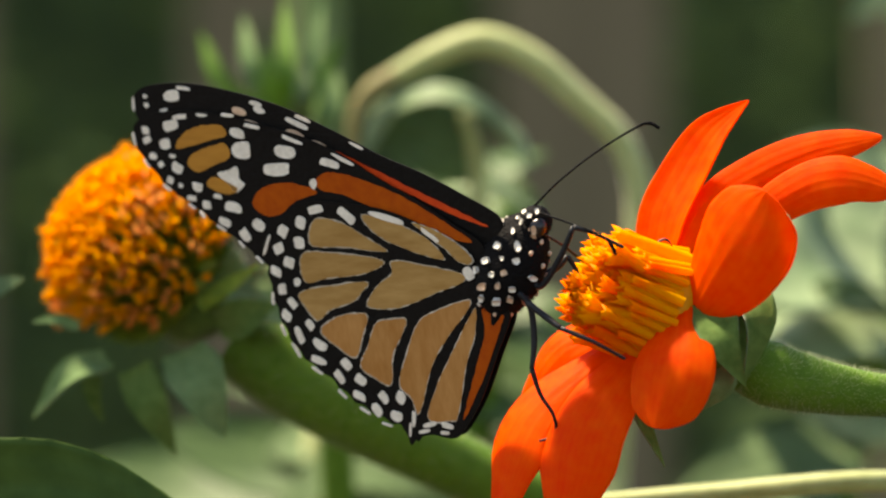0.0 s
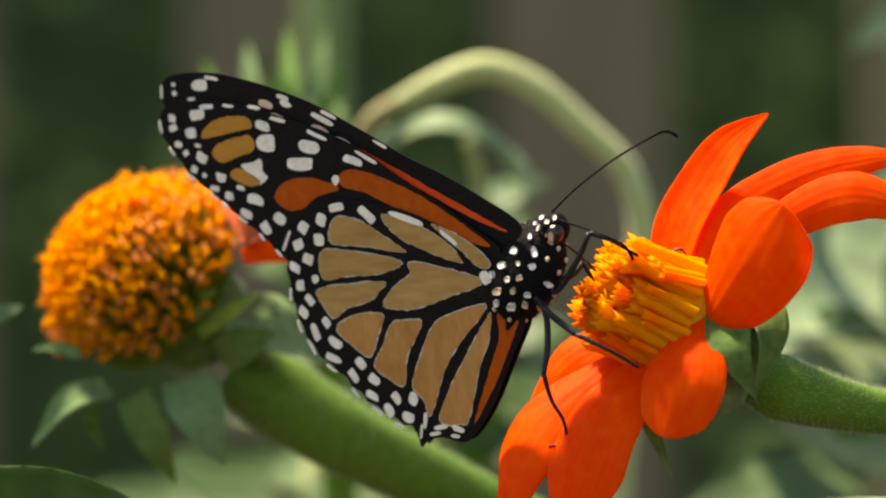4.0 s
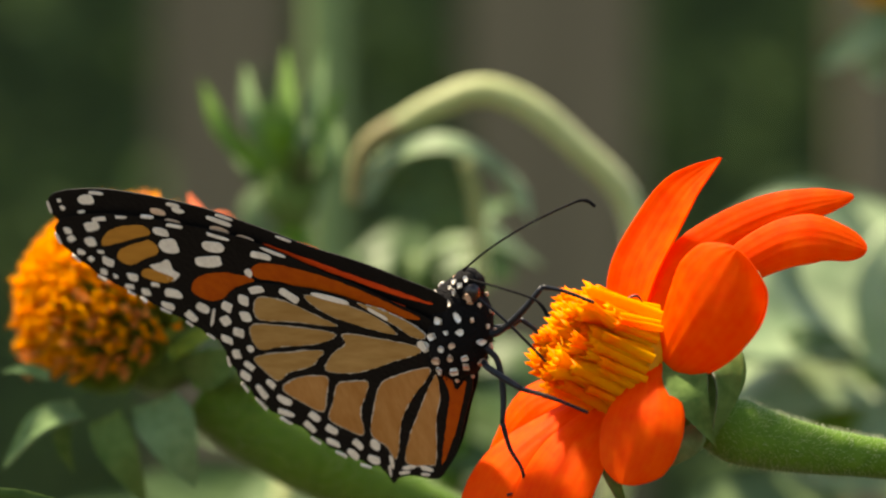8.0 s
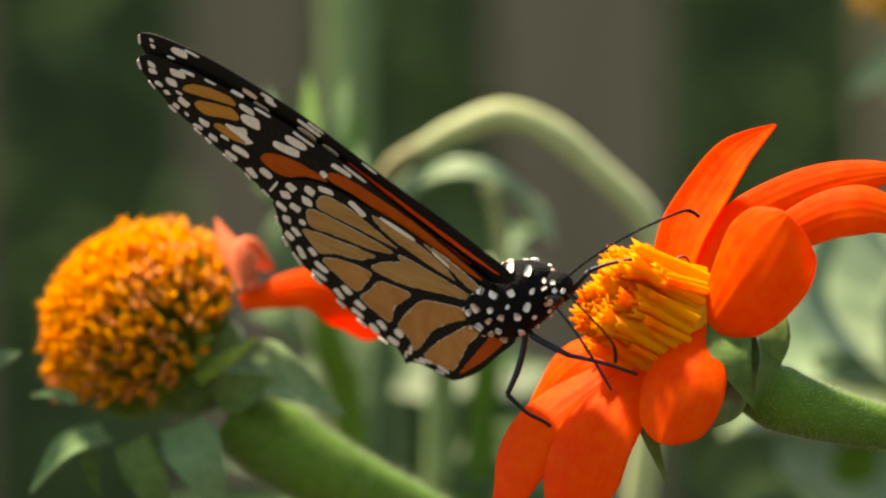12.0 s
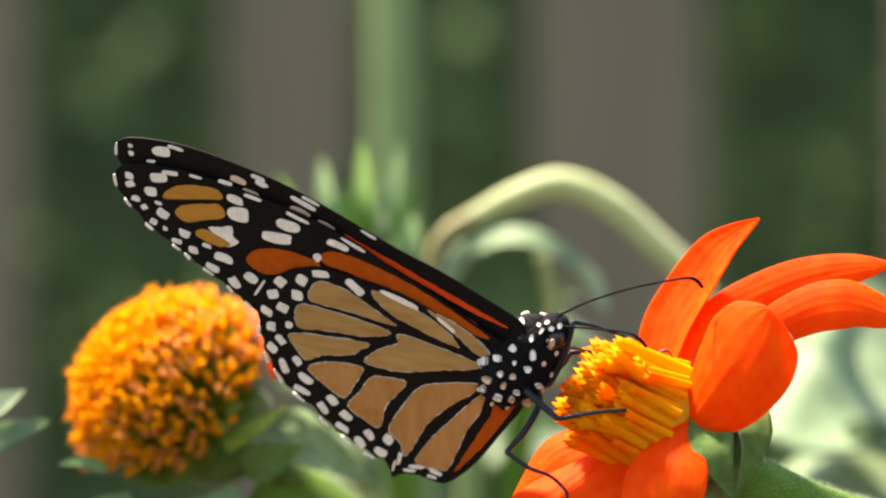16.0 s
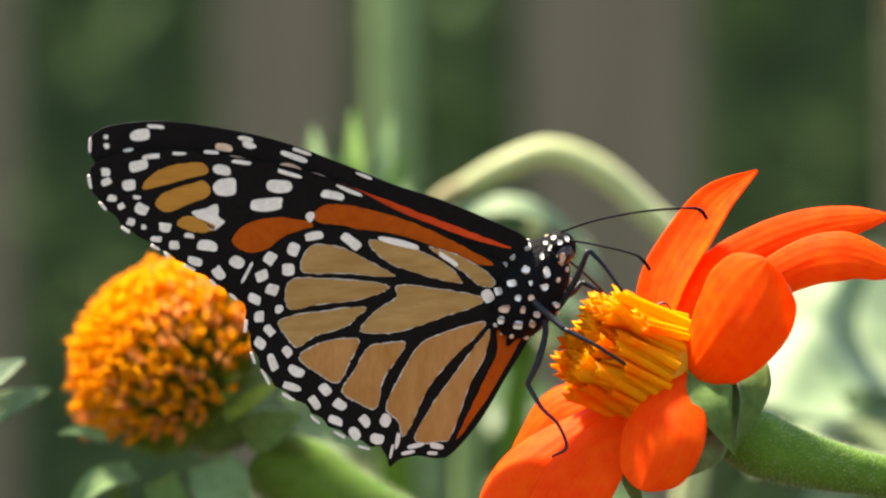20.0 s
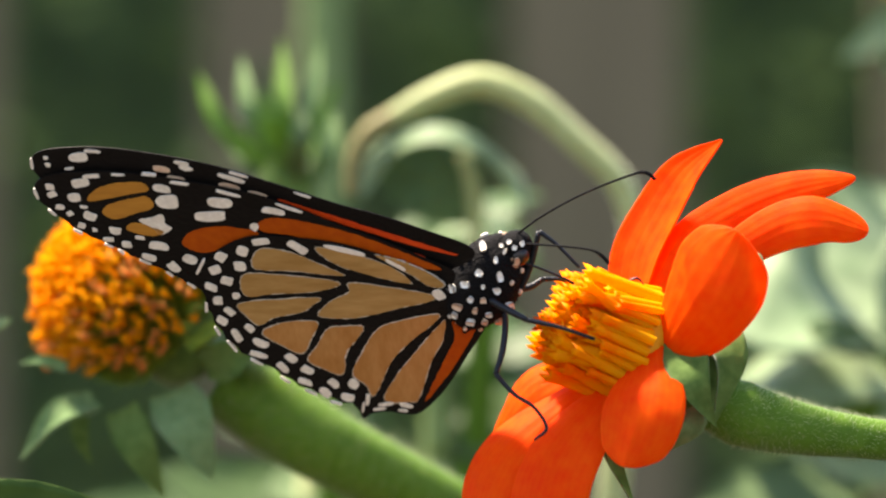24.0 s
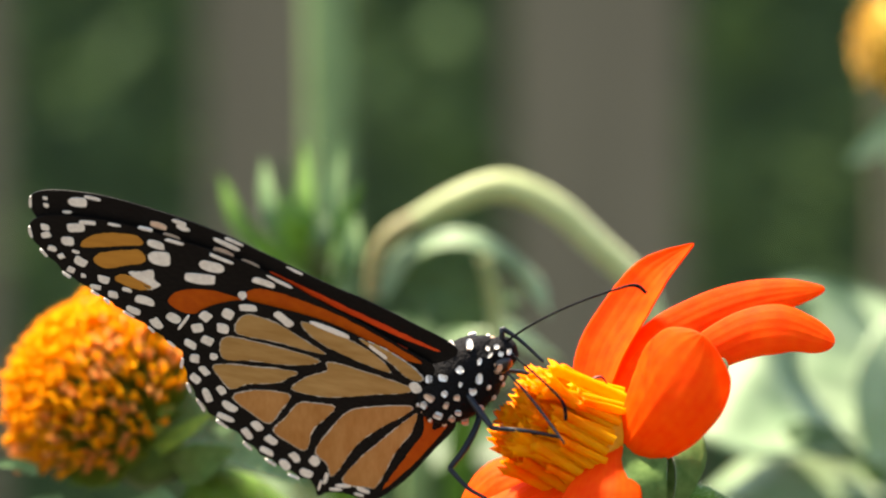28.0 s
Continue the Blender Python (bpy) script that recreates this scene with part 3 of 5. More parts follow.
        part("sepal", blade([at(*a), at(*b), at(*cc)], [0.75 * ww, ww, 0.85 * ww, 0.48 * ww, 0.1 * ww], f, 0.2, 0.00025, 16, 8, 0.00008, 3, 0.06, 0.03, i), (SEPAL_PALE, SEPAL_PALE, GREEN, SEPAL_PALE, GREEN, SEPAL_PALE, CHAFF, GREEN)[i], plant)
    petal(plant, "petal", [(475, 600, 0.060), (590, 572, 0.062), (660, 600, 0.064), (722, 662, 0.066)], 50, (-0.1, -0.9, 0.5), PETAL, -0.3, 11, 0.6, 0.0002)
    petal(plant, "petal", [(500, 575, 0.060), (470, 515, 0.064), (432, 452, 0.070)], 24, (0.3, -0.9, 0.3), PETAL_OLD, -0.6, 12, 0.20, 0.0006)
    petal(plant, "petal", [(480, 575, 0.060), (490, 505, 0.062), (535, 545, 0.066)], 30, (0.1, -0.9, 0.4), PETAL_OLD, -0.5, 13, 0.4, 0.0004)


def leaf_shape(base, mid, tip, width, facing, seed, cup=0.12):
    w = width * UNIT * (1 + base[2] / EYE_DIST)
    return blade([at(*base), at(*mid), at(*tip)], [0.12 * w, 0.6 * w, 0.95 * w, 1.0 * w, 0.85 * w, 0.55 * w, 0.2 * w], facing, cup, 0.0003, 26, 14, 0.00022, 4, 0.10, 0.05, seed)


def plant_behind():
    """The nodding stem, its leaf and the bud cluster behind the flowers."""
    foot = at(760, 441, 0.20)
    foot.z = 0
    d = 0.17
    plant = thing("nodding_plant", Matrix.Translation(foot), "pale green plant with a bent nodding stem and leaf buds", "plant")
    line = [foot - Vector((0, 0, 0.01)), foot + Vector((0.0, -0.01, 0.3)), at(1120, 1800, d), at(1190, 1000, d), at(1235, 640, d), at(1215, 470, d), at(1120, 366, d), at(1040, 299, d), at(955, 270, d), at(870, 297, d), at(800, 333, d)]
    part("stem", tube(line, [0.006, 0.006, 0.004, 0.0025, 0.0023, 0.0022, 0.0022, 0.0023, 0.0023, 0.0020, 0.0015], 16), STEM_YELLOW, plant, "bent yellow-green stem")
    part("stem_tip", tube([at(805, 330, d), at(760, 358, d), at(735, 400, d), at(728, 470, d)], [0.0016, 0.0014, 0.0012, 0.0010], 12), STEM_BROWN, plant, "thin browned stem tip")
    w = UNIT * (1 + d / EYE_DIST)
    # upper side of the arched leaf; its sunlit look is put into the pale green
    hood = [at(748, 470, d), at(785, 392, d), at(870, 356, d - 0.004), at(950, 375, d - 0.004), at(1012, 432, d), at(1044, 500, d)]
    part("leaf", blade(hood, [8 * w, 22 * w, 27 * w, 28 * w, 25 * w, 17 * w, 6 * w], (0.0, -0.62, 0.78), -0.25, 0.0003, 30, 14, 0.00025, 4, 0.12, 0.05, 3), GREEN_PALE, plant, "pale arched leaf")
    part("leaf", leaf_shape((860, 560, d + .02), (950, 522, d + .015), (1060, 580, d + .02), 26, (0.0, -0.6, 0.8), 5), GREEN_PALE, plant, "pale arched leaf")
    part("twig", tube([at(925, 395, d + .01), at(945, 470, d + .01), at(955, 620, d + .01)], [0.0012, 0.0014, 0.0016], 8), STEM_YELLOW, plant, "thin olive side twig")
    # same leaf's underside, with its shade put into a darker green
    part("leaf", leaf_shape((760, 420, d + .01), (860, 430, d + .01), (960, 520, d + .01), 90, (0, -1, 0.1), 4), GREEN_LEAF, plant, "underside of the arched leaf, its shade painted as darker green")
    buds = [((610, 440, d), (505, 350, d - .004), (460, 252, d), 24, BUD), ((615, 440, d), (553, 330, d - .006), (537, 222, d), 24, SEPAL_PALE),
            ((620, 430, d), (612, 330, d - .008), (608, 192, d), 24, BUD), ((630, 440, d), (652, 330, d - .006), (678, 190, d), 24, SEPAL_PALE),
            ((625, 440, d), (590, 340, d + .006), (570, 215, d + .006), 14, GREEN_DULL), ((632, 450, d), (668, 350, d + .004), (712, 262, d + .004), 16, BUD),
            ((600, 460, d), (540, 400, d), (505, 330, d + .01), 24, GREEN_DULL), ((640, 460, d), (690, 400, d - .004), (700, 320, d), 26, SEPAL_PALE),
            ((625, 450, d), (588, 350, d - .01), (572, 280, d - .01), 24, BUD), ((630, 460, d), (640, 380, d - .012), (645, 310, d - .01), 26, GREEN_DULL)]
    for i, (a, b, c, w, m) in enumerate(buds):
        part("bud_leaf", leaf_shape(a, b, c, w * 0.72, (0.1, -1, 0.2), 20 + i, 0.3), m, plant)
    part("bud", blob(at(615, 455, d), ((0.005, 0, 0), (0, 0.005, 0), (0, 0, 0.0055)), 16, 10, 0.1), GREEN, plant, "green flower bud")
    part("bud_stem", tube([at(615, 470, d), at(640, 650, d), at(700, 1100, d + 0.01), at(760, 3500, d + 0.02), foot - Vector((0, 0, 0.01))], [0.0022, 0.0025, 0.003, 0.004, 0.005], 10), STEM, plant)
    return plant


def tall_plant():
    foot = at(690, 441, 0.48)
    foot.z = 0
    d = 0.46
    plant = thing("tall_plant", Matrix.Translation(foot), "tall straight yellow-green flower stem", "plant")
    part("stem", tube([foot - Vector((0, 0, 0.01)), at(735, 1500, d), at(690, 700, d), at(682, 330, d), at(680, 0, d), at(665, -500, d), at(650, -900, d)], [0.006, 0.005, 0.0050, 0.0050, 0.0050, 0.005, 0.003], 14), STEM_TALL, plant)
    part("bud", blob(at(650, -930, d), ((0.008, 0, 0), (0, 0.008, 0), (0, 0, 0.009)), 16, 10, 0.1), GREEN, plant, "green flower bud")
    return plant


def upper_bud():
    d = 0.26
    foot = at(2000, 441, d)
    foot.z = 0
    plant = thing("budding_plant", Matrix.Translation(foot), "plant with a yellow spent flower head on a thin stem", "plant")
    c = at(1722, 20, d)
    part("stem", tube([foot - Vector((0, 0, 0.01)), at(2010, 1500, d), at(1980, 500, d), at(1880, 195, d), at(1757, 125, d)], [0.006, 0.005, 0.003, 0.0022, 0.003], 12), STEM, plant)
    part("dome", blob(c, ((0.0098, 0, 0), (0, 0.0098, 0), (0, 0, 0.0105)), 20, 14, 0.12), MUSTARD, plant, "yellow orange flower head")
    old = floret_mesh("floret", 0.004, 0.0007, MUSTARD, 77)
    for i in range(90):
        th = math.acos(1 - (i + 0.5) / 90 * 1.6)
        a = i * 2.39996
        dd = Vector((math.sin(th) * math.cos(a), math.sin(th) * math.sin(a), math.cos(th)))
        put("floret", old, plant, aim(c + dd * 0.0093, dd, a))
    for i, (a, b, cc, w) in enumerate((((1742, 125, d), (1687, 165, d - .003), (1587, 230, d), 34), ((1717, 135, d), (1687, 205, d), (1697, 265, d), 30))):
        part("sepal", leaf_shape(a, b, cc, w, (0, -1, 0.3), 50 + i), GREEN_PALE, plant)
    return plant


def backing_leaves():
    """Large soft leaves and stems behind and below."""
    foot = at(1450, 441, 0.16)
    foot.z = 0
    plant = thing("leafy_plant", Matrix.Translation(foot), "broad pale green leaves on upright stems", "plant")
    d = 0.19
    part("stem", tube([foot - Vector((0, 0, 0.01)), at(1480, 2500, 0.15), at(1500, 1300, d + .02), at(1560, 900, d + .02), at(1640, 760, d + 0.01)], [0.006, 0.006, 0.005, 0.004, 0.003], 12), STEM, plant)
    rows = [((1640, 760, d), (1440, 610, d - .01), (1290, 590, d + .01), 170, (-0.45, -0.55, 0.75), GREEN_PALE),
            ((1650, 820, d), (1480, 760, d), (1330, 830, d + .02), 120, (-0.4, -0.5, 0.8), GREEN_PALE),
            ((1560, 960, d + .02), (1420, 1040, d), (1230, 1090, d), 110, (0.0, -0.8, 0.6), GREEN_DULL),
            ((1640, 760, d), (1750, 600, d), (1830, 520, d + .02), 130, (0.0, -0.9, 0.4), GREEN_PALE),
            ((1720, 640, d + .03), (1470, 590, d + .03), (1230, 650, d + .04), 180, (-0.4, -0.65, 0.65), GREEN_PALE),
            ((1740, 930, d + .02), (1580, 890, d + .02), (1420, 850, d + .03), 120, (-0.4, -0.6, 0.7), GREEN_PALE),
            ((1800, 560, d + .05), (1560, 555, d + .05), (1380, 640, d + .05), 130, (-0.3, -0.7, 0.65), GREEN_PALE),
            ((1820, 770, d + .05), (1580, 770, d + .05), (1380, 800, d + .05), 110, (-0.3, -0.7, 0.65), GREEN_PALE),
            ((1840, 960, d + .04), (1640, 905, d + .04), (1450, 900, d + .04), 110, (-0.3, -0.7, 0.65), GREEN_PALE),
            ((1640, 760, d - .01), (1530, 715, d - .02), (1460, 735, d - .01), 28, (0.1, -0.95, 0.2), GREEN_DULL)]
    for i, (a, b, c, w, f, m) in enumerate(rows):
        part("leaf", leaf_shape(a, b, c, w, f, 60 + i), m, plant)
    part("bottom_stem", tube([at(1080, 1090, 0.05), at(1300, 1072, 0.05), at(1615, 1050, 0.05), at(1900, 1080, 0.08), at(1900, 1500, 0.1), foot + Vector((0.02, 0, 0.4)), foot - Vector((0, 0, 0.01))], [0.0012, 0.0014, 0.0015, 0.0018, 0.003, 0.004, 0.005], 10), STEM_YELLOW, plant, "thin yellow-green side stem")
    foot = at(820, 441, 0.24)
    foot.z = 0
    low = thing("low_leafy_plant", Matrix.Translation(foot), "clump of dull green leaves and thin stems", "plant")
    d = 0.22
    for i, (u0, u1, m) in enumerate(((830, 845, STEM_TALL), (715, 735, GREEN_DULL), (640, 600, STEM_YELLOW), (900, 940, STEM))):
        part("stem", tube([foot + Vector((0.01 * i, 0, -0.01)), at(u0, 2000, d), at(u0, 900, d), at(u1, 560, d)], [0.004, 0.004, 0.0028, 0.002], 10), m, low)
    rows = [((845, 620, d), (800, 560, d), (700, 600, d), 70, GREEN_LEAF), ((845, 600, d), (930, 560, d), (1010, 600, d), 60, GREEN_LEAF),
            ((840, 640, d), (920, 500, d - .02), (1010, 470, d), 56, GREEN_LEAF), ((735, 800, d), (640, 740, d), (540, 760, d), 80, GREEN_DULL),
            ((735, 880, d), (640, 960, d), (520, 1000, d), 90, GREEN_DULL), ((835, 900, d), (960, 900, d), (1080, 980, d), 90, GREEN_LEAF),
            ((735, 1000, d), (560, 1020, d), (330, 960, d), 110, GREEN_LEAF), ((640, 700, d), (560, 620, d), (490, 620, d), 55, GREEN_DULL),
            ((900, 800, d), (1000, 760, d), (1090, 800, d), 70, GREEN_LEAF), ((600, 600, d), (560, 480, d), (600, 420, d), 40, GREEN_DULL),
            ((735, 1050, d), (900, 1090, d), (1100, 1130, d), 110, GREEN_DULL), ((735, 760, d + .04), (860, 700, d + .04), (1000, 720, d + .05), 110, GREEN_LEAF),
            ((735, 900, d + .05), (600, 850, d + .05), (450, 880, d + .05), 120, GREEN_DULL), ((835, 950, d + .05), (980, 880, d + .05), (1150, 900, d + .06), 130, GREEN_LEAF),
            ((640, 720, d + .05), (700, 640, d + .05), (800, 660, d + .06), 90, GREEN_LEAF), ((640, 1000, d + .05), (420, 1060, d + .05), (180, 1030, d + .05), 120, GREEN_LEAF),
            ((835, 1040, d + .06), (700, 980, d + .06), (560, 1060, d + .06), 120, GREEN_DULL),
            ((540, 1100, d - .02), (660, 1040, d - .02), (820, 1070, d - .02), 46, GREEN_DULL)]
    for i, (a, b, c, w, m) in enumerate(rows):
        part("leaf", leaf_shape(a, b, c, w, (-0.35 + 0.1 * (i % 3), -0.6, 0.7), 80 + i), m, low)
    # left side
    foot = at(-420, 441, 0.06)
    foot.z = 0
    edge = thing("side_leaf_plant", Matrix.Translation(foot), "plant with narrow dark green leaves at its side stem", "plant")
    part("stem", tube([foot - Vector((0, 0, 0.01)), at(-430, 2500, 0.06), at(-400, 1200, 0.06), at(-300, 760, 0.06)], [0.006, 0.005, 0.004, 0.003], 12), STEM, edge)
    part("leaf", leaf_shape((-300, 760, 0.06), (-90, 745, 0.055), (88, 690, 0.06), 38, (0, -0.9, 0.4), 91), GREEN_DULL, edge)
    part("leaf", leaf_shape((-300, 740, 0.06), (-80, 690, 0.055), (42, 638, 0.06), 30, (0, -0.9, 0.4), 92), GREEN_PALE, edge)
    part("leaf", leaf_shape((-400, 1200, 0.03), (60, 1080, 0.02), (420, 1150, 0.02), 110, (0.3, -0.85, 0.1), 93), GREEN_DIM, edge)


# ---- butterfly ----
PERCH_DEPTH = -0.004


def perch(u, v, rx, ry, rz):
    p = at(u, v, PERCH_DEPTH)
    return pose(p.x, p.y, p.z, rx, ry, rz)


def sway(du, dv, lean):
    """The flower branch about its middle, in its plant's space."""
    p = at(1200 + du, 620 + dv) - REST[sunflower].translation
    return pose(p.x, p.y, p.z, 0, lean, 0)


WING_REST = perch(865, 519, 18.9, -1.8, 4.0)


def on_wing(u, v, lift=0.0):
    """The place on the plane of the wings, seen at (u, v) in the rest pose; lift is towards the camera."""
    m = WING_REST
    o = m.translation
    ex, ey, ez = (m.to_3x3() @ Vector(q) for q in ((1, 0, 0), (0, 1, 0), (0, 0, 1)))
    want = at(u, v, PERCH_DEPTH) - o
    det = ex.x * ez.z - ez.x * ex.z
    a = (want.x * ez.z - ez.x * want.z) / det
    b = (ex.x * want.z - want.x * ex.z) / det
    return o + ex * a + ez * b - ey * lift


def plate(outline, lift, thick, steps=5, fray=0.0, seed=1):
    """A thin plate on the wing plane with a smooth outline; both faces are closed."""
    line = curve([(u, v, 0) for u, v in outline], steps, True)
    if fray:
        rng = random.Random(seed)
        line = [p + Vector((rng.uniform(-fray, fray), rng.uniform(-fray, fray), 0)) for p in line]
    n = len(line)
    verts = [on_wing(p.x, p.y, lift + thick) for p in line] + [on_wing(p.x, p.y, lift - thick) for p in line]
    faces = [tuple(range(n))[::-1], tuple(range(n, 2 * n))]
    faces += [(i, (i + 1) % n, n + (i + 1) % n, n + i) for i in range(n)]
    return verts, faces


def spot_line(u, v, a, b, turn, rng):
    """An uneven rounded outline round (u, v)."""
    c, s = math.cos(radians(turn)), math.sin(radians(turn))
    out = []
    for k in range(8):
        t = 2 * math.pi * k / 8
        r = rng.uniform(0.82, 1.12)
        x = a * r * math.copysign(abs(math.cos(t)) ** 0.58, math.cos(t))
        y = b * r * math.copysign(abs(math.sin(t)) ** 0.58, math.sin(t))
        out.append((u + x * c - y * s, v + x * s + y * c))
    return out


def wing(parent, name, outline, cells, spots, lift, seed, label):
    rng = random.Random(seed)
    w = part(name, plate(outline, lift, 0.00006, 6 if len(outline) < 60 else 1), BLACK, parent, label, smooth=False)
    for material, line in cells:
        cu, cv = sum(p[0] for p in line) / len(line), sum(p[1] for p in line) / len(line)
        edge = [(u + (u - cu) / max(1, math.hypot(u - cu, v - cv)) * 0.5, v + (v - cv) / max(1, math.hypot(u - cu, v - cv)) * 0.5) for u, v in line]
        core = [(u - (u - cu) / max(1, math.hypot(u - cu, v - cv)) * 1.6, v - (v - cv) / max(1, math.hypot(u - cu, v - cv)) * 1.6) for u, v in line]
        if material in (TAN, TAN_WARM):
            part("wing_cell_rim", plate(edge, lift, 0.00009, 8, 1.3, rng.randrange(999)), RIM, w, smooth=False)
        part("wing_cell", plate(core if material in (TAN, TAN_WARM) else line, lift, 0.00012, 8, 0.8, rng.randrange(999)), material, w, smooth=False)
    for u, v, a, b, turn, *other in spots:
        part("wing_spot", plate(spot_line(u, v, a * 0.90, b * 0.88, turn, rng), lift, 0.00015, 3), other[0] if other else WHITE, w, smooth=False)
    return w


HIND = [(880, 515), (845, 478), (800, 450), (740, 425), (680, 410), (600, 403), (548, 403), (500, 424), (462, 455), (438, 498), (432, 540), (438, 590),
        (455, 640), (485, 682), (535, 718), (580, 756), (640, 787), (674, 798), (684, 812), (689, 828), (706, 815), (738, 808), (776, 813), (802, 802), (850, 745), (900, 660), (938, 592), (915, 570)]


def scallop(outline, first, last, period, depth):
    """The margin between two of its points drawn in between the vein ends."""
    dense = curve([(u, v, 0) for u, v in outline], 6, True)
    out, run = [], 0.0
    cu, cv = sum(p.x for p in dense) / len(dense), sum(p.y for p in dense) / len(dense)
    for i, p in enumerate(dense):
        if first * 6 <= i <= last * 6:
            run += (p - dense[i - 1]).length
            pull = depth * abs(math.sin(math.pi * run / period)) ** 1.3
            n = Vector((cu - p.x, cv - p.y, 0)).normalized()
            p = p + n * pull
        out.append((p.x, p.y))
    return out


HIND_EDGED = scallop(HIND, 9, 17, 41, 6)
HIND_CELLS = [
    (TAN, [(552, 433), (608, 437), (655, 461), (698, 487), (610, 482), (536, 478)]),
    (TAN, [(655, 423), (700, 429), (745, 443), (791, 466), (818, 498), (780, 493), (705, 471), (667, 447)]),
    (TAN, [(760, 435), (808, 449), (854, 474), (875, 495), (869, 506), (846, 502), (820, 480), (776, 449)]),
    (TAN, [(515, 494), (591, 491), (678, 500), (683, 512), (637, 528), (563, 537), (511, 544)]),
    (TAN, [(705, 503), (762, 507), (848, 522), (849, 537), (791, 557), (705, 586), (647, 587), (639, 577), (665, 548), (700, 525)]),
    (TAN, [(495, 564), (563, 549), (646, 541), (631, 560), (610, 577), (557, 594), (526, 613), (506, 592)]),
    (TAN_WARM, [(529, 631), (563, 606), (603, 597), (636, 600), (620, 637), (597, 676), (563, 660)]),
    (TAN_WARM, [(650, 614), (677, 606), (717, 604), (705, 631), (678, 671), (665, 722), (627, 710), (604, 690), (622, 660)]),
    (TAN_WARM, [(742, 609), (785, 587), (856, 567), (846, 590), (797, 637), (757, 689), (728, 750), (712, 773), (704, 746), (682, 720), (706, 666)]),
    (TAN_WARM, [(868, 581), (859, 626), (831, 683), (799, 770), (784, 782), (733, 780), (764, 717), (808, 655), (846, 605)]),
    (ORANGE, [(882, 581), (921, 592), (916, 609), (865, 700), (810, 778), (822, 746), (855, 677), (880, 622)])]
HIND_SPOTS_IN = [(557, 416, 19, 8, -12), (622, 425, 21, 11, 40), (708, 428, 40, 6, 14), (792, 456, 22, 5, 32), (521, 440, 12, 13, 20),
                 (511, 475, 12, 11, 0), (483, 510, 12, 12, 20), (494, 545, 8, 8, 0), (478, 583, 9, 12, -40), (508, 621, 9, 12, -40), (525, 656, 17, 10, 25),
                 (575, 688, 10, 13, -40), (601, 715, 13, 11, 35), (645, 745, 10, 13, -40), (681, 744, 12, 12, 35), (863, 522, 12, 14, -30)]
HIND_SPOTS_OUT = [(480, 455, 11, 14, 35), (465, 486, 14, 11, -20), (452, 527, 13, 10, 20), (460, 558, 10, 12, 0), (460, 605, 12, 11, 35),
                  (482, 640, 9, 17, -25), (515, 683, 18, 7, 18), (556, 712, 9, 16, -35), (594, 744, 15, 8, 20), (627, 768, 10, 14, -40),
                  (667, 777, 14, 11, 15), (703, 780, 4, 17, 10), (735, 790, 17, 5, -12), (773, 791, 16, 6, 8), (722, 802, 14, 4, -12), (765, 803, 11, 4, 5)]
HIND_EDGE = [(436, 575, 3, 14, 8), (448, 632, 3, 12, -18), (470, 666, 3, 16, -28), (510, 702, 14, 3, 30), (556, 742, 13, 3, 40), (600, 770, 13, 3, 28), (642, 793, 12, 2, 15), (692, 800, 3, 14, 14), (440, 480, 3, 24, 28)]
FORE = [(895, 472), (840, 440), (770, 403), (700, 372), (620, 331), (540, 303), (460, 287), (380, 274), (310, 268), (240, 272), (190, 284), (167, 308),
        (172, 342), (200, 376), (232, 408), (285, 440), (330, 470), (380, 502), (432, 540), (520, 580), (680, 570), (820, 540), (880, 510)]
FORE_EDGED = scallop(FORE, 11, 18, 38, 5)
FORE_CELLS = [(OCHRE, [(261, 336), (280, 308), (320, 293), (364, 291), (372, 308), (330, 320)]),
              (OCHRE, [(281, 362), (298, 342), (345, 326), (368, 322), (376, 345), (335, 364), (300, 376)]),
              (OCHRE, [(318, 396), (334, 383), (360, 388), (386, 402), (366, 412), (336, 408)]),
              (WHITE, [(344, 377), (366, 370), (389, 362), (391, 382), (401, 394), (380, 408), (366, 394)]),
              (ORANGE, [(414, 425), (440, 397), (490, 385), (545, 392), (554, 402), (510, 416), (470, 443), (434, 444)]),
              (ORANGE, [(558, 376), (590, 362), (660, 372), (740, 398), (820, 436), (874, 468), (820, 462), (720, 436), (620, 402), (566, 394)])]
FORE_SPOTS = [(255, 295, 19, 11, -12), (237, 330, 13, 11, -10), (258, 371, 13, 11, 25), (196, 307, 9, 8, 0), (197, 323, 10, 7, -25), (206, 352, 10, 7, 10),
              (238, 393, 8, 8, 20), (250, 350, 8, 4, 0), (398, 302, 19, 10, 8), (403, 331, 21, 17, 0), (498, 330, 24, 13, 5), (474, 362, 36, 13, -3),
              (592, 346, 24, 9, 12), (551, 384, 9, 10, 40)]
FORE_SPOTS_LOW = [(371, 434, 20, 11, 8), (423, 463, 15, 12, 30), (297, 403, 13, 9, 8), (313, 433, 10, 9, 0), (348, 462, 14, 8, 15), (390, 483, 10, 14, -35),
                  (260, 402, 5, 5, 0), (282, 423, 11, 6, 5), (222, 366, 7, 6, -30), (340, 417, 10, 5, 8), (276, 279, 18, 5, -5), (324, 274, 14, 3, 3), (432, 289, 20, 4, 10),
                  (516, 309, 26, 4, 16), (620, 338, 26, 4, 22), (380, 272, 16, 3, 5)]
FORE_EDGE = [(168, 325, 3, 14, -10), (190, 366, 10, 3, 45), (228, 407, 10, 3, 35), (280, 438, 10, 3, 28), (300, 452, 8, 3, 50), (340, 474, 12, 3, 28), (380, 500, 9, 3, 45), (415, 525, 10, 3, 40)]
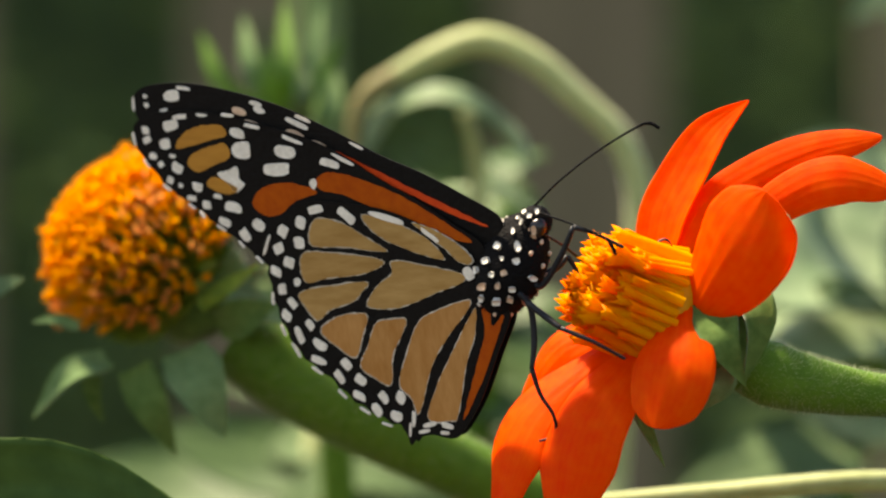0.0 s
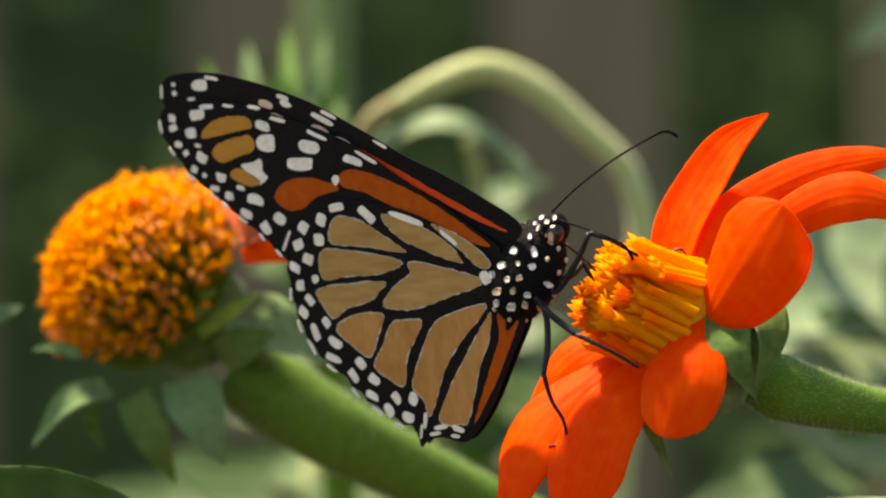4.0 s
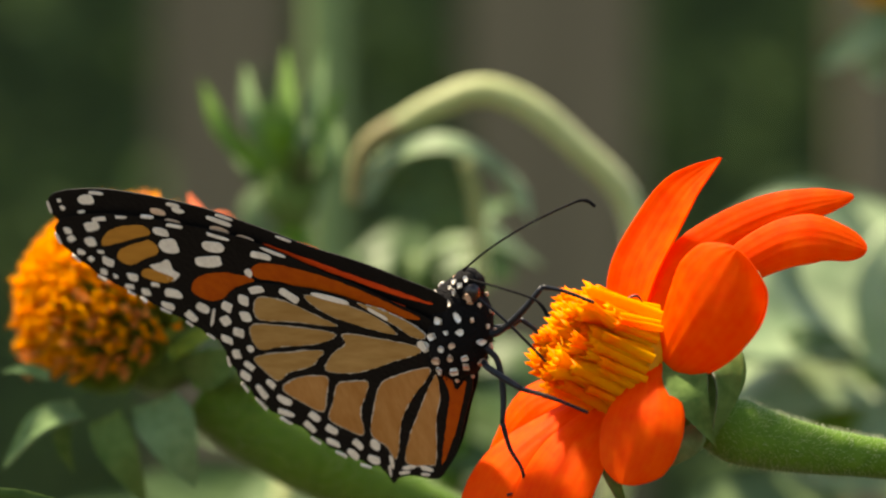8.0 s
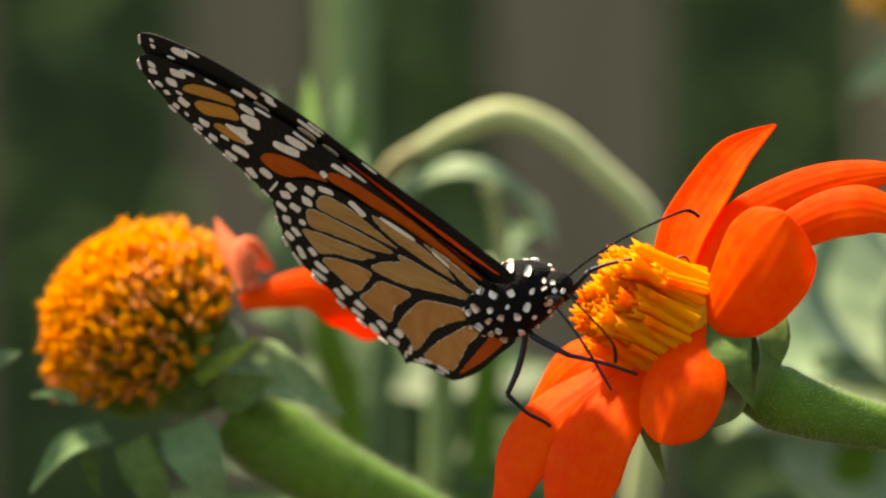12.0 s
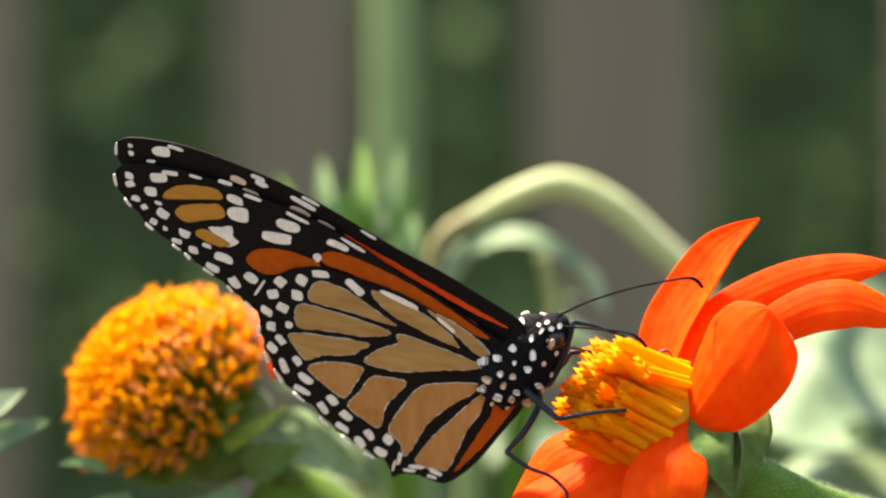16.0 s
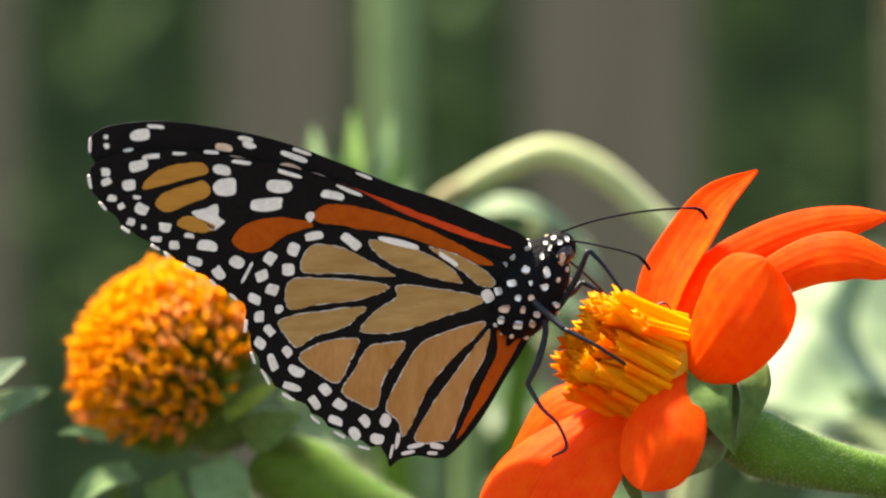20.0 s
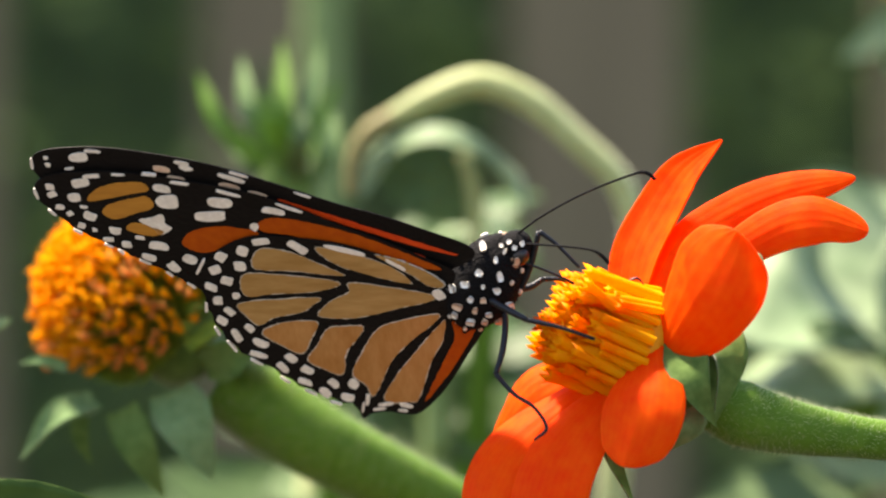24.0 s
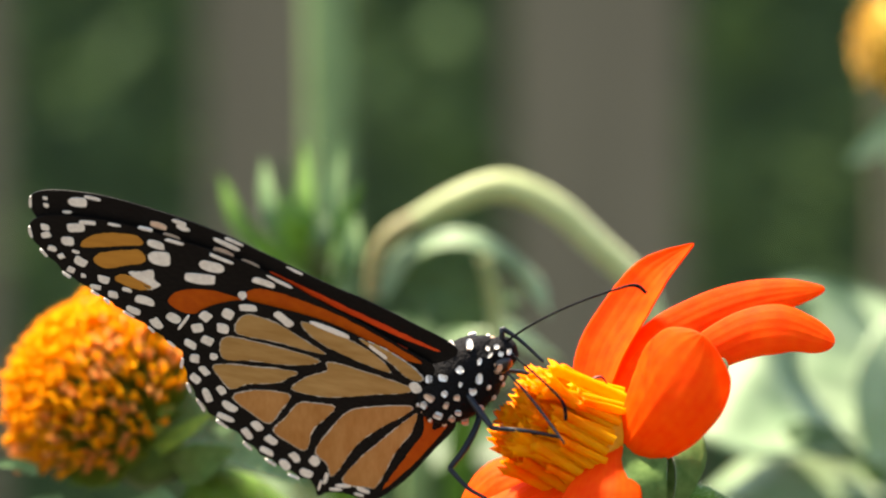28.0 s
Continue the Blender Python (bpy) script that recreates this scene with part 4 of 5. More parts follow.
FAR = [(935, 428), (850, 385), (770, 353), (700, 331), (600, 291), (500, 255), (400, 233), (300, 221), (215, 227), (178, 242), (169, 265), (176, 290), (220, 350),
       (400, 450), (600, 500), (800, 500), (900, 470)]
FAR_CELLS = [(RUST, [(600, 327), (660, 347), (740, 378), (820, 408), (905, 441), (850, 430), (760, 398), (670, 363)]),
             (RUST, [(560, 336), (640, 368), (740, 406), (846, 448), (780, 434), (690, 402), (600, 364)])]
FAR_SPOTS = [(257, 244, 18, 11, -5), (284, 230, 17, 4, 2), (198, 248, 5, 4, 0), (199, 264, 6, 5, -10), (236, 271, 9, 3, -10), (402, 266, 19, 8, 8, PINKISH), (424, 288, 18, 8, 12, PINKISH), (520, 302, 22, 8, 20, PINKISH), (566, 318, 18, 7, 22, PINKISH), (440, 251, 14, 5, 14), (446, 262, 14, 6, 14),
             (522, 281, 28, 6, 20), (538, 273, 18, 4, 20), (646, 315, 16, 3, 22), (170, 262, 3, 14, 4)]


def butterfly():
    b = thing("butterfly", WING_REST, "orange and black butterfly with white spots, feeding on an orange flower", "butterfly")
    hind = wing(b, "hindwing", HIND_EDGED, HIND_CELLS, HIND_SPOTS_IN + HIND_SPOTS_OUT + HIND_EDGE, 0.0004, 3, "tan hindwing with black veins and white-dotted border")
    fore = wing(b, "forewing", FORE_EDGED, FORE_CELLS, FORE_SPOTS + FORE_SPOTS_LOW + FORE_EDGE, 0.0000, 4, "orange forewing with black tip and white spots")
    far = wing(b, "forewing", FAR, FAR_CELLS, FAR_SPOTS, -0.0006, 5, "dark forewing of the other side")
    wing(b, "hindwing", HIND_EDGED, HIND_CELLS, [], -0.0012, 6, "tan hindwing of the other side")
    # body
    def bl(u, v, depth):
        return at(u, v, PERCH_DEPTH + depth)
    long_axis = (at(985, 425) - at(905, 590)).normalized()
    across = long_axis.cross(Vector((0, 1, 0))).normalized()
    away = Vector((0, 1, 0))
    thorax_c, tr = bl(938, 511, 0.0012), (0.0045, 0.0038, 0.0067)
    thorax = part("thorax", blob(thorax_c, (across * tr[0], away * tr[1], long_axis * tr[2]), 26, 18, 0.06), BODY, b, "furry black thorax with white dots")
    head_c, hr = bl(990, 441, 0.0008), (0.0021, 0.0021, 0.0022)
    head = part("head", blob(head_c, (across * hr[0], away * hr[1], long_axis * hr[2]), 20, 14, 0.05), BODY, b, "small black head with white dots")
    part("eye", blob(bl(998, 452, -0.0004), (across * 0.0012, away * 0.0012, long_axis * 0.0014), 16, 10), EYE, head, "dark brown eye")
    part("abdomen", tube([on_wing(922, 562, -0.0004), on_wing(888, 630, -0.0004), on_wing(845, 715, -0.0004), on_wing(820, 755, -0.0004)], [0.0016, 0.0007, 0.0007, 0.0003], 14), BODY, b, "slim black abdomen")
    moving_body = [thorax, head]
    fur_v, fur_f = [], []
    rng = random.Random(15)
    for c, r, count in ((thorax_c, tr, 1500), (head_c, hr, 350)):
        for _ in range(count):
            d = Vector((rng.gauss(0, 1), rng.gauss(0, 1), rng.gauss(0, 1))).normalized()
            q = across * d.x * r[0] + away * d.y * r[1] + long_axis * d.z * r[2]
            n = q.normalized()
            tip = c + q + (n * 0.8 - long_axis * 0.6 + Vector((rng.uniform(-1, 1), rng.uniform(-1, 1), rng.uniform(-1, 1))) * 0.4) * rng.uniform(0.0003, 0.0007)
            s = n.orthogonal().normalized() * 0.00004
            k = len(fur_v)
            fur_v += [c + q * 0.97 - s, c + q * 0.97 + s, tip]
            fur_f.append((k, k + 1, k + 2))
    moving_body.append(part("fur", (fur_v, fur_f), BODY, b, "short black body fur"))
    dots = [(905, 456, 9, 8), (933, 440, 7, 8), (931, 481, 7, 8), (966, 485, 6, 11), (908, 504, 9, 7), (895, 546, 10, 7), (918, 528, 6, 6), (940, 527, 7, 6),
            (962, 510, 7, 7), (939, 503, 4, 5), (918, 575, 9, 6), (926, 548, 5, 6), (949, 556, 7, 5), (964, 579, 8, 7), (983, 540, 6, 5), (942, 573, 6, 5), (958, 458, 4, 7), (889, 566, 6, 7), (884, 517, 5, 9), (895, 470, 4, 6)]
    for i, (u, v, a, w) in enumerate(dots):
        put_dot(thorax, u, v, a, w, thorax_c, (across, away, long_axis), tr, PINKISH if i in (5, 7, 11, 13, 15) else WHITE, i)
    for i, (u, v, a, w) in enumerate(((995, 456, 5, 9), (992, 466, 6, 5), (991, 432, 5, 5), (981, 424, 5, 4), (968, 432, 4, 4), (1002, 426, 4, 6), (975, 440, 3, 6))):
        put_dot(head, u, v, a, w, head_c, (across, away, long_axis), [h * 1.12 for h in hr], PINKISH if i < 2 else WHITE, 40 + i)
    # the rest of the back and the breast, wherever no dot stands yet
    taken = []
    for u, v, _, _ in dots:
        o = at(u, v, PERCH_DEPTH) - thorax_c
        x, z = o.dot(across) / tr[0], o.dot(long_axis) / tr[2]
        taken.append(Vector((x, -math.sqrt(max(1 - x * x - z * z, 0.02)), z)).normalized())
    for i in range(64):
        z = 1 - 2 * (i + 0.5) / 64
        a = i * 2.39996
        d = Vector((math.sqrt(1 - z * z) * math.cos(a), math.sqrt(1 - z * z) * math.sin(a), z))
        if d.y > 0.75 or min((d - q).length for q in taken) < 0.36:
            continue
        taken.append(d)
        back_dot(thorax, thorax_c, (across, away, long_axis), tr, d, (7.5 if d.x > 0.35 and d.z > -0.1 else 5.0) * UNIT, WHITE if d.x > 0.2 else PINKISH, 60 + i)
    # each leg: hip, knee, then the shin down to its foothold and the toe
    limbs = []
    for hip, knee, shin in (((985, 548, 0.000), (1041, 443, -0.003), [(1068, 470, -0.003), (1097, 510, -0.003)]),
                            ((948, 538, -0.0028), (1000, 584, -0.005), [(1055, 612, -0.006), (1102, 642, -0.0055)]),
                            ((966, 585, -0.001), (933, 681, -0.004), [(958, 722, -0.005), (988, 752, -0.006), (1003, 792, -0.006)]),
                            ((985, 530, 0.003), (1030, 500, 0.004), [(1062, 520, 0.004), (1085, 560, 0.004)])):
        h, k = bl(*hip), bl(*knee)
        upper = part("leg", tube([h.lerp(thorax_c, 0.4), h, h.lerp(k, 0.5) + Vector((0.0003, 0, -0.0003)), k], [0.0004, 0.00042, 0.00044, 0.00034], 8, 6), LEG, b, pivot=h)
        line = [k] + [bl(*q) for q in shin]
        foot = line[-1]
        toe = foot + Vector((-0.0018, 0, -0.0012)) if len(shin) == 3 else foot + (foot - line[-2]).normalized() * 0.0006
        lower = part("shin", tube(line + [toe], [0.00034, 0.00027, 0.00022, 0.00022, 0.00014], 8, 6), LEG, upper, pivot=k)
        limbs.append((upper, lower, h, k, foot))
    ants = []
    for pts in ([bl(994, 412, 0.0002), bl(1050, 393, -0.001), bl(1130, 377, -0.001), bl(1215, 370, -0.001), bl(1240, 374, -0.001), bl(1252, 390, -0.001)],
                [bl(1004, 426, -0.001), bl(1060, 436, -0.003), bl(1118, 450, -0.004), bl(1138, 462, -0.004), bl(1151, 480, -0.004)]):
        ants.append(part("antenna", tube(pts, [0.00016, 0.00014, 0.00014, 0.00016, 0.00026, 0.00022], 8, 6), BODY, b, "thin black clubbed antenna", pivot=pts[0]))
    mouth = bl(1006, 462, -0.0006)
    trunk = part("proboscis", tube([mouth, mouth + Vector((0.0045, 0, 0.0003)), mouth + Vector((0.009, 0, 0.0002)), mouth + Vector((0.0130, 0, 0))], [0.00015, 0.00017, 0.00020, 0.00016], 8, 6), LEG, b, "thin dark proboscis", pivot=mouth)
    return b, fore, far, ants, limbs, moving_body, trunk


def put_dot(parent, u, v, a, b, centre, axes, radii, material, seed):
    """A pale tuft on the near side of an ellipsoid."""
    rng = random.Random(seed)
    verts = []
    line = spot_line(u, v, a * 0.82, b * 0.82, rng.uniform(-30, 30), rng)
    pts = [(u, v)] + [(p.x, p.y) for p in curve([(x, y, 0) for x, y in line], 2, True)]
    for x, y in pts:
        p = at(x, y, PERCH_DEPTH)
        o = p - centre
        lx, lz = o.dot(axes[0]) / radii[0], o.dot(axes[2]) / radii[2]
        s = 1 - lx * lx - lz * lz
        depth = -math.sqrt(max(s, 0.02)) * radii[1]
        q = centre + axes[0] * o.dot(axes[0]) + axes[2] * o.dot(axes[2]) + axes[1] * depth
        n = (q - centre).normalized()
        verts.append(q + n * (0.00036 if (x, y) != (u, v) else 0.00048))
    n = len(verts)
    low = [centre + (q - centre) * 0.9 for q in verts[1:]]
    faces = [(0, i, i % (n - 1) + 1) for i in range(1, n)]
    faces += [(i, i % (n - 1) + 1, n + i % (n - 1), n + i - 1) for i in range(1, n)]
    part("white_dot", (verts + low, faces), material, parent)


def back_dot(parent, centre, axes, radii, way, size, material, seed):
    """A pale tuft on the back of an ellipsoid."""
    rng = random.Random(seed)
    d = Vector(way).normalized()
    q = sum((axes[i] * d[i] * radii[i] for i in range(3)), Vector())
    n = sum((axes[i] * d[i] / radii[i] for i in range(3)), Vector()).normalized()
    a, b = axes[2].cross(n).normalized(), axes[2] - n * axes[2].dot(n)
    part("white_dot", blob(centre + q + n * 0.00012, (a * size * rng.uniform(0.7, 0.95), b.normalized() * size * rng.uniform(0.9, 1.2), n * 0.0003), 10, 6, 0.15, seed), material, parent)


ground()
fence()
hedge()
sunflower, branch = main_flower()
spent_flower()
nodding = plant_behind()
tall = tall_plant()
budding = upper_bud()
backing_leaves()
monarch, forewing, far_forewing, antennae, legs, torso, proboscis = butterfly()


def drift(ob, du):
    """A plant leaning in the wind by so much at flower height."""
    p = REST[ob].translation
    k = UNIT * (EYE_DIST + p.y) / EYE_DIST
    return pose(p.x, p.y, p.z, 0, math.degrees(math.atan2(du * k, TOP)), 0)


def turn(ob, parent, deg):
    """A part turned in the plane of the wings about its own origin."""
    p = (REST[parent].inverted() @ REST[ob]).translation
    return pose(p.x, p.y, p.z, 0, deg, 0)


def between(pairs, t):
    for (a, x), (b, y) in zip(pairs, pairs[1:]):
        if t <= b:
            return x + (y - x) * max(t - a, 0) / (b - a)
    return pairs[-1][1]


BODY_SIDE = [(0.0, -4), (3.5, -4), (5.5, -12), (7.0, -16), (9.0, -16), (11.0, -14), (12.5, -14), (14.5, -18), (15.5, -18), (16.5, -10), (20.0, 0), (21.5, 2), (23.5, 6), (24.5, 6), (26.0, 0), (28.0, 4)]
BODY_DOWN = [(0.0, -5), (3.5, -5), (6.0, -8), (9.0, -22), (12.5, -12), (14.5, -20), (15.5, -18), (16.5, 0), (21.5, -2), (23.5, -8), (25.0, -10), (27.0, -20), (28.0, -12)]
# where the hips of the fore, middle and hind leg sit beside the resting place, aside and down
HIPS = [(0.0, 10, 6, 38, 46, 11, 6), (3.5, 10, 6, 38, 46, 11, 6), (6.0, 12, -10, 46, 44, 18, -6), (9.0, 17, -20, 58, 24, 36, -14), (11.0, 30, -30, 58, 22, 44, -16),
        (12.5, 30, -30, 58, 22, 44, -16), (14.5, 15, -10, 20, 10, 26, -7), (15.5, 15, -10, 20, 10, 26, -7), (17.0, 15, 0, 28, 33, 26, 0), (19.5, 0, 0, 0, 0, 0, 0),
        (20.0, 0, 0, 0, 0, 0, 0), (21.5, 5, -8, 4, -4, 6, -8), (24.0, 11, -20, 9, -9, 12, -18), (27.0, 39, -32, 25, -18, 42, -10), (28.0, 25, -26, 17, -14, 27, -14)]


BODY_LEAN = [(0.0, -6), (3.5, -6), (5.5, -14), (6.0, -18), (7.0, -24), (8.0, -22), (9.0, -14), (10.0, 8), (11.0, 16), (12.5, 10), (14.5, 0), (17.0, -5), (18.0, -3), (20.0, 0), (24.0, 0), (26.0, 4), (28.0, 6)]


def torso_turn(seat, t):
    """The body's own turn, in the butterfly's space: it tips with the wings but keeps its heading."""
    e = seat.to_euler()
    still = WING_REST.to_euler().z
    tilt = WING_REST.to_euler().x
    own = Euler((tilt + 0.75 * (e.x - tilt), e.y, still + 0.45 * (e.z - still))).to_quaternion()
    shift = Vector((between(BODY_SIDE, t) * UNIT, 0, -between(BODY_DOWN, t) * UNIT))
    mid = WING_REST.inverted() @ at(938, 511, PERCH_DEPTH + 0.0012)
    tip = Matrix.Translation(mid) @ Euler((0, radians(between(BODY_LEAN, t)), 0)).to_matrix().to_4x4() @ Matrix.Translation(-mid)
    return seat.inverted() @ Matrix.Translation(shift) @ seat @ (seat.to_quaternion().inverted() @ own).to_matrix().to_4x4() @ tip


def on_body(p, seat, t):
    return seat @ torso_turn(seat, t) @ WING_REST.inverted() @ p


def steady(ob, parent, seat, t, deg):
    """A limb that sits on the body and keeps its heading while the body tips; deg lifts it."""
    p = torso_turn(seat, t) @ (REST[parent].inverted() @ REST[ob]).translation
    own = REST[ob].to_quaternion()
    q = seat.to_quaternion().inverted() @ Euler((0, radians(-deg), 0)).to_quaternion() @ own
    return Matrix.LocRotScale(p, q, None)


def on_flower(p, bloom):
    return Matrix.Translation(REST[sunflower].translation) @ bloom @ REST[branch].inverted() @ p


def level(v):
    return Vector((v.x, 0, v.z))


def step(leg, seat, t, bloom, side, down, deep, which):
    """Poses of a leg's two pieces, bent at the knee so that the foot keeps its hold on the flower."""
    upper, lower, hip, knee, foot = leg
    h = on_body(hip, seat, t)
    if which < 3:
        h = h + Vector((between([(q[0], q[1 + 2 * which]) for q in HIPS], t), 0, -between([(q[0], q[2 + 2 * which]) for q in HIPS], t))) * UNIT
    f = on_flower(foot + Vector((side * UNIT, 0, -down * UNIT)), bloom)
    l1, l2 = level(knee - hip).length, level(foot - knee).length
    reach = level(f - h)
    d = min(max(reach.length, abs(l1 - l2) * 1.05), (l1 + l2) * 0.995)
    bend = math.acos((l1 * l1 + d * d - l2 * l2) / (2 * l1 * d))
    if level(knee - hip).cross(level(foot - hip)).y < 0:
        bend = -bend
    way = reach.normalized()
    a = bend
    thigh = Vector((way.x * math.cos(a) - way.z * math.sin(a), 0, way.x * math.sin(a) + way.z * math.cos(a)))
    k = h + thigh * l1
    k.y = h.y + (knee - hip).y + deep * 0.4
    end = h + way * d
    end.y = k.y + (foot - knee).y + deep * 0.6
    own = REST[upper].to_3x3().to_4x4()
    wu = Matrix.Translation(h) @ (knee - hip).rotation_difference(k - h).to_matrix().to_4x4() @ own
    k = wu @ REST[upper].inverted() @ knee
    wl = Matrix.Translation(k) @ (foot - knee).rotation_difference(end - k).to_matrix().to_4x4() @ own
    return seat.inverted() @ wu, wu.inverted() @ wl


def motions():
    blooms = [
    (0.0, sway(52, 82, -3.7)),
    (0.5, sway(66, 52, -2.8)),
    (1.0, sway(57, 41, -2.5)),
    (1.5, sway(61, 67, -2.9)),
    (2.0, sway(67, 68, -3.3)),
    (2.5, sway(68, 57, -2.8)),
    (3.0, sway(74, 76, -4.1)),
    (3.5, sway(70, 68, -3.1)),
    (5.5, sway(110, 10, 0.6)),
    (6.0, sway(66, 81, -2.3)),
    (6.5, sway(93, 54, -1.4)),
    (7.0, sway(82, 34, 0.3)),
    (7.5, sway(67, 48, -1.7)),
    (8.0, sway(51, 94, -2.9)),
    (8.5, sway(64, -6, -0.2)),
    (9.0, sway(44, 34, -0.7)),
    (9.5, sway(59, 39, -0.8)),
    (10.0, sway(30, 38, -0.6)),
    (10.5, sway(21, 56, -1.7)),
    (11.0, sway(61, 34, -1.7)),
    (11.5, sway(39, 6, 0.3)),
    (12.0, sway(83, -16, 0.2)),
    (12.5, sway(33, 88, -1.4)),
    (14.5, sway(18, -4, 0.8)),
    (15.0, sway(25, 35, 1.7)),
    (15.5, sway(22, 34, 1.8)),
    (16.0, sway(4, 29, 0.3)),
    (16.5, sway(22, 37, 0.6)),
    (17.0, sway(-23, 62, 0.3)),
    (17.5, sway(18, -28, 2.2)),
    (18.0, sway(12, 42, 0.7)),
    (18.5, sway(1, -36, 1.8)),
    (19.0, sway(13, 86, -1.1)),
    (19.5, sway(50, 18, 0.6)),
    (20.0, sway(0, -0, 0.1)),
    (20.5, sway(50, 57, -0.9)),
    (21.0, sway(53, 70, -1.8)),
    (21.5, sway(53, 50, -1.0)),
    (23.5, sway(56, 53, -1.5)),
    (24.0, sway(30, 78, -3.2)),
    (24.5, sway(69, 32, 0.2)),
    (25.0, sway(47, -34, 2.9)),
    (25.5, sway(48, 25, 1.0)),
    (26.0, sway(61, 62, -0.6)),
    (26.5, sway(5, -119, 3.8)),
    (27.0, sway(-6, 56, 3.4)),
    (27.5, sway(-41, 11, 0.7)),
    (28.0, sway(20, 71, 0.0)),
    ]
    walk(branch, blooms)
    seats = [
    (0.0, perch(880, 677, 13.5, -1.4, -33.1)),
    (0.5, perch(895, 641, 12.3, -0.4, -33.5)),
    (1.0, perch(888, 630, 12.0, -0.3, -35.3)),
    (1.5, perch(891, 657, 12.5, -0.7, -34.2)),
    (2.0, perch(896, 661, 12.7, -0.9, -32.4)),
    (2.5, perch(898, 647, 11.6, -0.7, -32.9)),
    (3.0, perch(900, 672, 13.1, -1.6, -31.3)),
    (3.5, perch(902, 659, 12.4, -0.8, -34.8)),
    (5.5, perch(939, 582, 22.0, 7.5, -29.8)),
    (6.0, perch(873, 687, 30.8, 1.0, -34.9)),
    (6.5, perch(911, 649, 28.8, 4.9, -27.3)),
    (7.0, perch(885, 631, 33.5, 3.6, -33.6)),
    (7.5, perch(866, 666, 36.3, 0.0, -32.7)),
    (8.0, perch(851, 716, 36.1, -0.1, -31.6)),
    (8.5, perch(863, 606, 38.3, 4.6, -35.9)),
    (9.0, perch(843, 649, 44.2, 10.3, -33.3)),
    (9.5, perch(859, 652, 44.0, 12.8, -30.0)),
    (10.0, perch(835, 652, 49.4, 17.3, -25.9)),
    (10.5, perch(824, 675, 45.9, 12.2, -33.8)),
    (11.0, perch(859, 657, 55.1, 17.6, -21.7)),
    (11.5, perch(847, 615, 45.6, 15.4, -34.3)),
    (12.0, perch(899, 589, 49.3, 22.6, -23.6)),
    (12.5, perch(846, 707, 49.0, 19.5, -26.5)),
    (14.5, perch(871, 575, 25.8, 3.7, -39.8)),
    (15.0, perch(879, 600, 31.7, 6.3, -32.7)),
    (15.5, perch(884, 586, 33.7, 11.5, -20.6)),
    (16.0, perch(861, 584, 37.4, 12.2, -16.2)),
    (16.5, perch(860, 570, 14.2, -2.3, -31.8)),
    (17.0, perch(826, 577, 10.3, -5.0, -31.0)),
    (17.5, perch(867, 490, 16.3, 2.3, -28.7)),
    (18.0, perch(863, 573, 19.4, 3.0, -17.9)),
    (18.5, perch(837, 492, 10.6, -6.4, -31.5)),
    (19.0, perch(852, 620, 8.0, -8.3, -17.5)),
    (19.5, perch(902, 533, 8.0, -1.3, -15.8)),
    (20.0, perch(865, 519, 18.9, -1.8, 4.0)),
    (20.5, perch(896, 588, 22.7, -4.2, -4.2)),
    (21.0, perch(903, 589, 33.7, 5.6, -3.7)),
    (21.5, perch(892, 588, 33.7, 1.7, -13.4)),
    (23.5, perch(884, 599, 40.7, 9.0, -9.2)),
    (24.0, perch(854, 639, 42.7, 0.8, -10.7)),
    (24.5, perch(908, 568, 43.3, 10.1, -13.1)),
    (25.0, perch(893, 492, 44.8, 16.4, -15.0)),
    (25.5, perch(879, 575, 42.0, 4.9, -18.6)),
    (26.0, perch(889, 610, 46.0, 13.1, -8.2)),
    (26.5, perch(865, 421, 40.4, 14.4, -23.6)),
    (27.0, perch(851, 590, 48.4, 22.6, -19.3)),
    (27.5, perch(807, 574, 41.6, 5.1, -18.3)),
    (28.0, perch(873, 621, 42.1, 9.8, -8.9)),
    ]
    walk(monarch, seats)
    slide = [(t, turn(forewing, monarch, a)) for t, a in (
(0.0, 2.3), (0.5, 2.5), (1.0, 2.7), (1.5, 2.8), (2.0, 2.7), (2.5, 2.7), (3.0, 2.5), (3.5, 3.0), (5.5, 1.1), (6.0, 1.0), (6.5, 1.2), (7.0, 0.2), (7.5, -0.1), (8.0, -0.1), (8.5, -1.0), (9.0, -0.7), (9.5, 1.6), (10.0, 0.9), (10.5, 0.4), (11.0, -0.2), (11.5, -0.9), (12.0, 0.8), (12.5, 1.0), (14.5, -0.5), (15.0, -0.9), (15.5, 0.7), (16.0, -0.5), (16.5, -2.1), (17.0, -1.0), (17.5, -2.9), (18.0, -1.5), (18.5, -1.3), (19.0, -0.7), (19.5, -2.0), (20.0, 0.0), (20.5, -0.9), (21.0, -0.8), (21.5, -1.6), (23.5, -0.0), (24.0, -0.7), (24.5, -1.0), (25.0, 0.3), (25.5, -0.9), (26.0, 0.3), (26.5, -0.8), (27.0, -2.4), (27.5, -1.5), (28.0, -2.1),
)]
    walk(forewing, slide)
    walk(far_forewing, slide)
    lifts = [(0.0, 27), (5.5, 27), (8.0, 21), (11.0, 19), (12.5, 20), (14.5, 22), (15.0, 20), (16.0, 6), (17.0, 20), (18.0, 8), (19.0, 5), (20.0, 0), (20.5, 8),
             (21.0, 10), (21.5, 15), (23.5, 17), (24.5, 16), (25.0, 13), (26.0, 11), (27.0, 10), (28.0, 14)]
    bows = [(0.0, -8), (3.5, -8), (6.0, 0), (8.0, -4), (9.0, -30), (12.5, -35), (14.5, 5), (17.0, 8), (20.0, 0), (21.5, 5), (24.5, 8), (26.0, -10), (27.0, -30), (28.0, -30)]
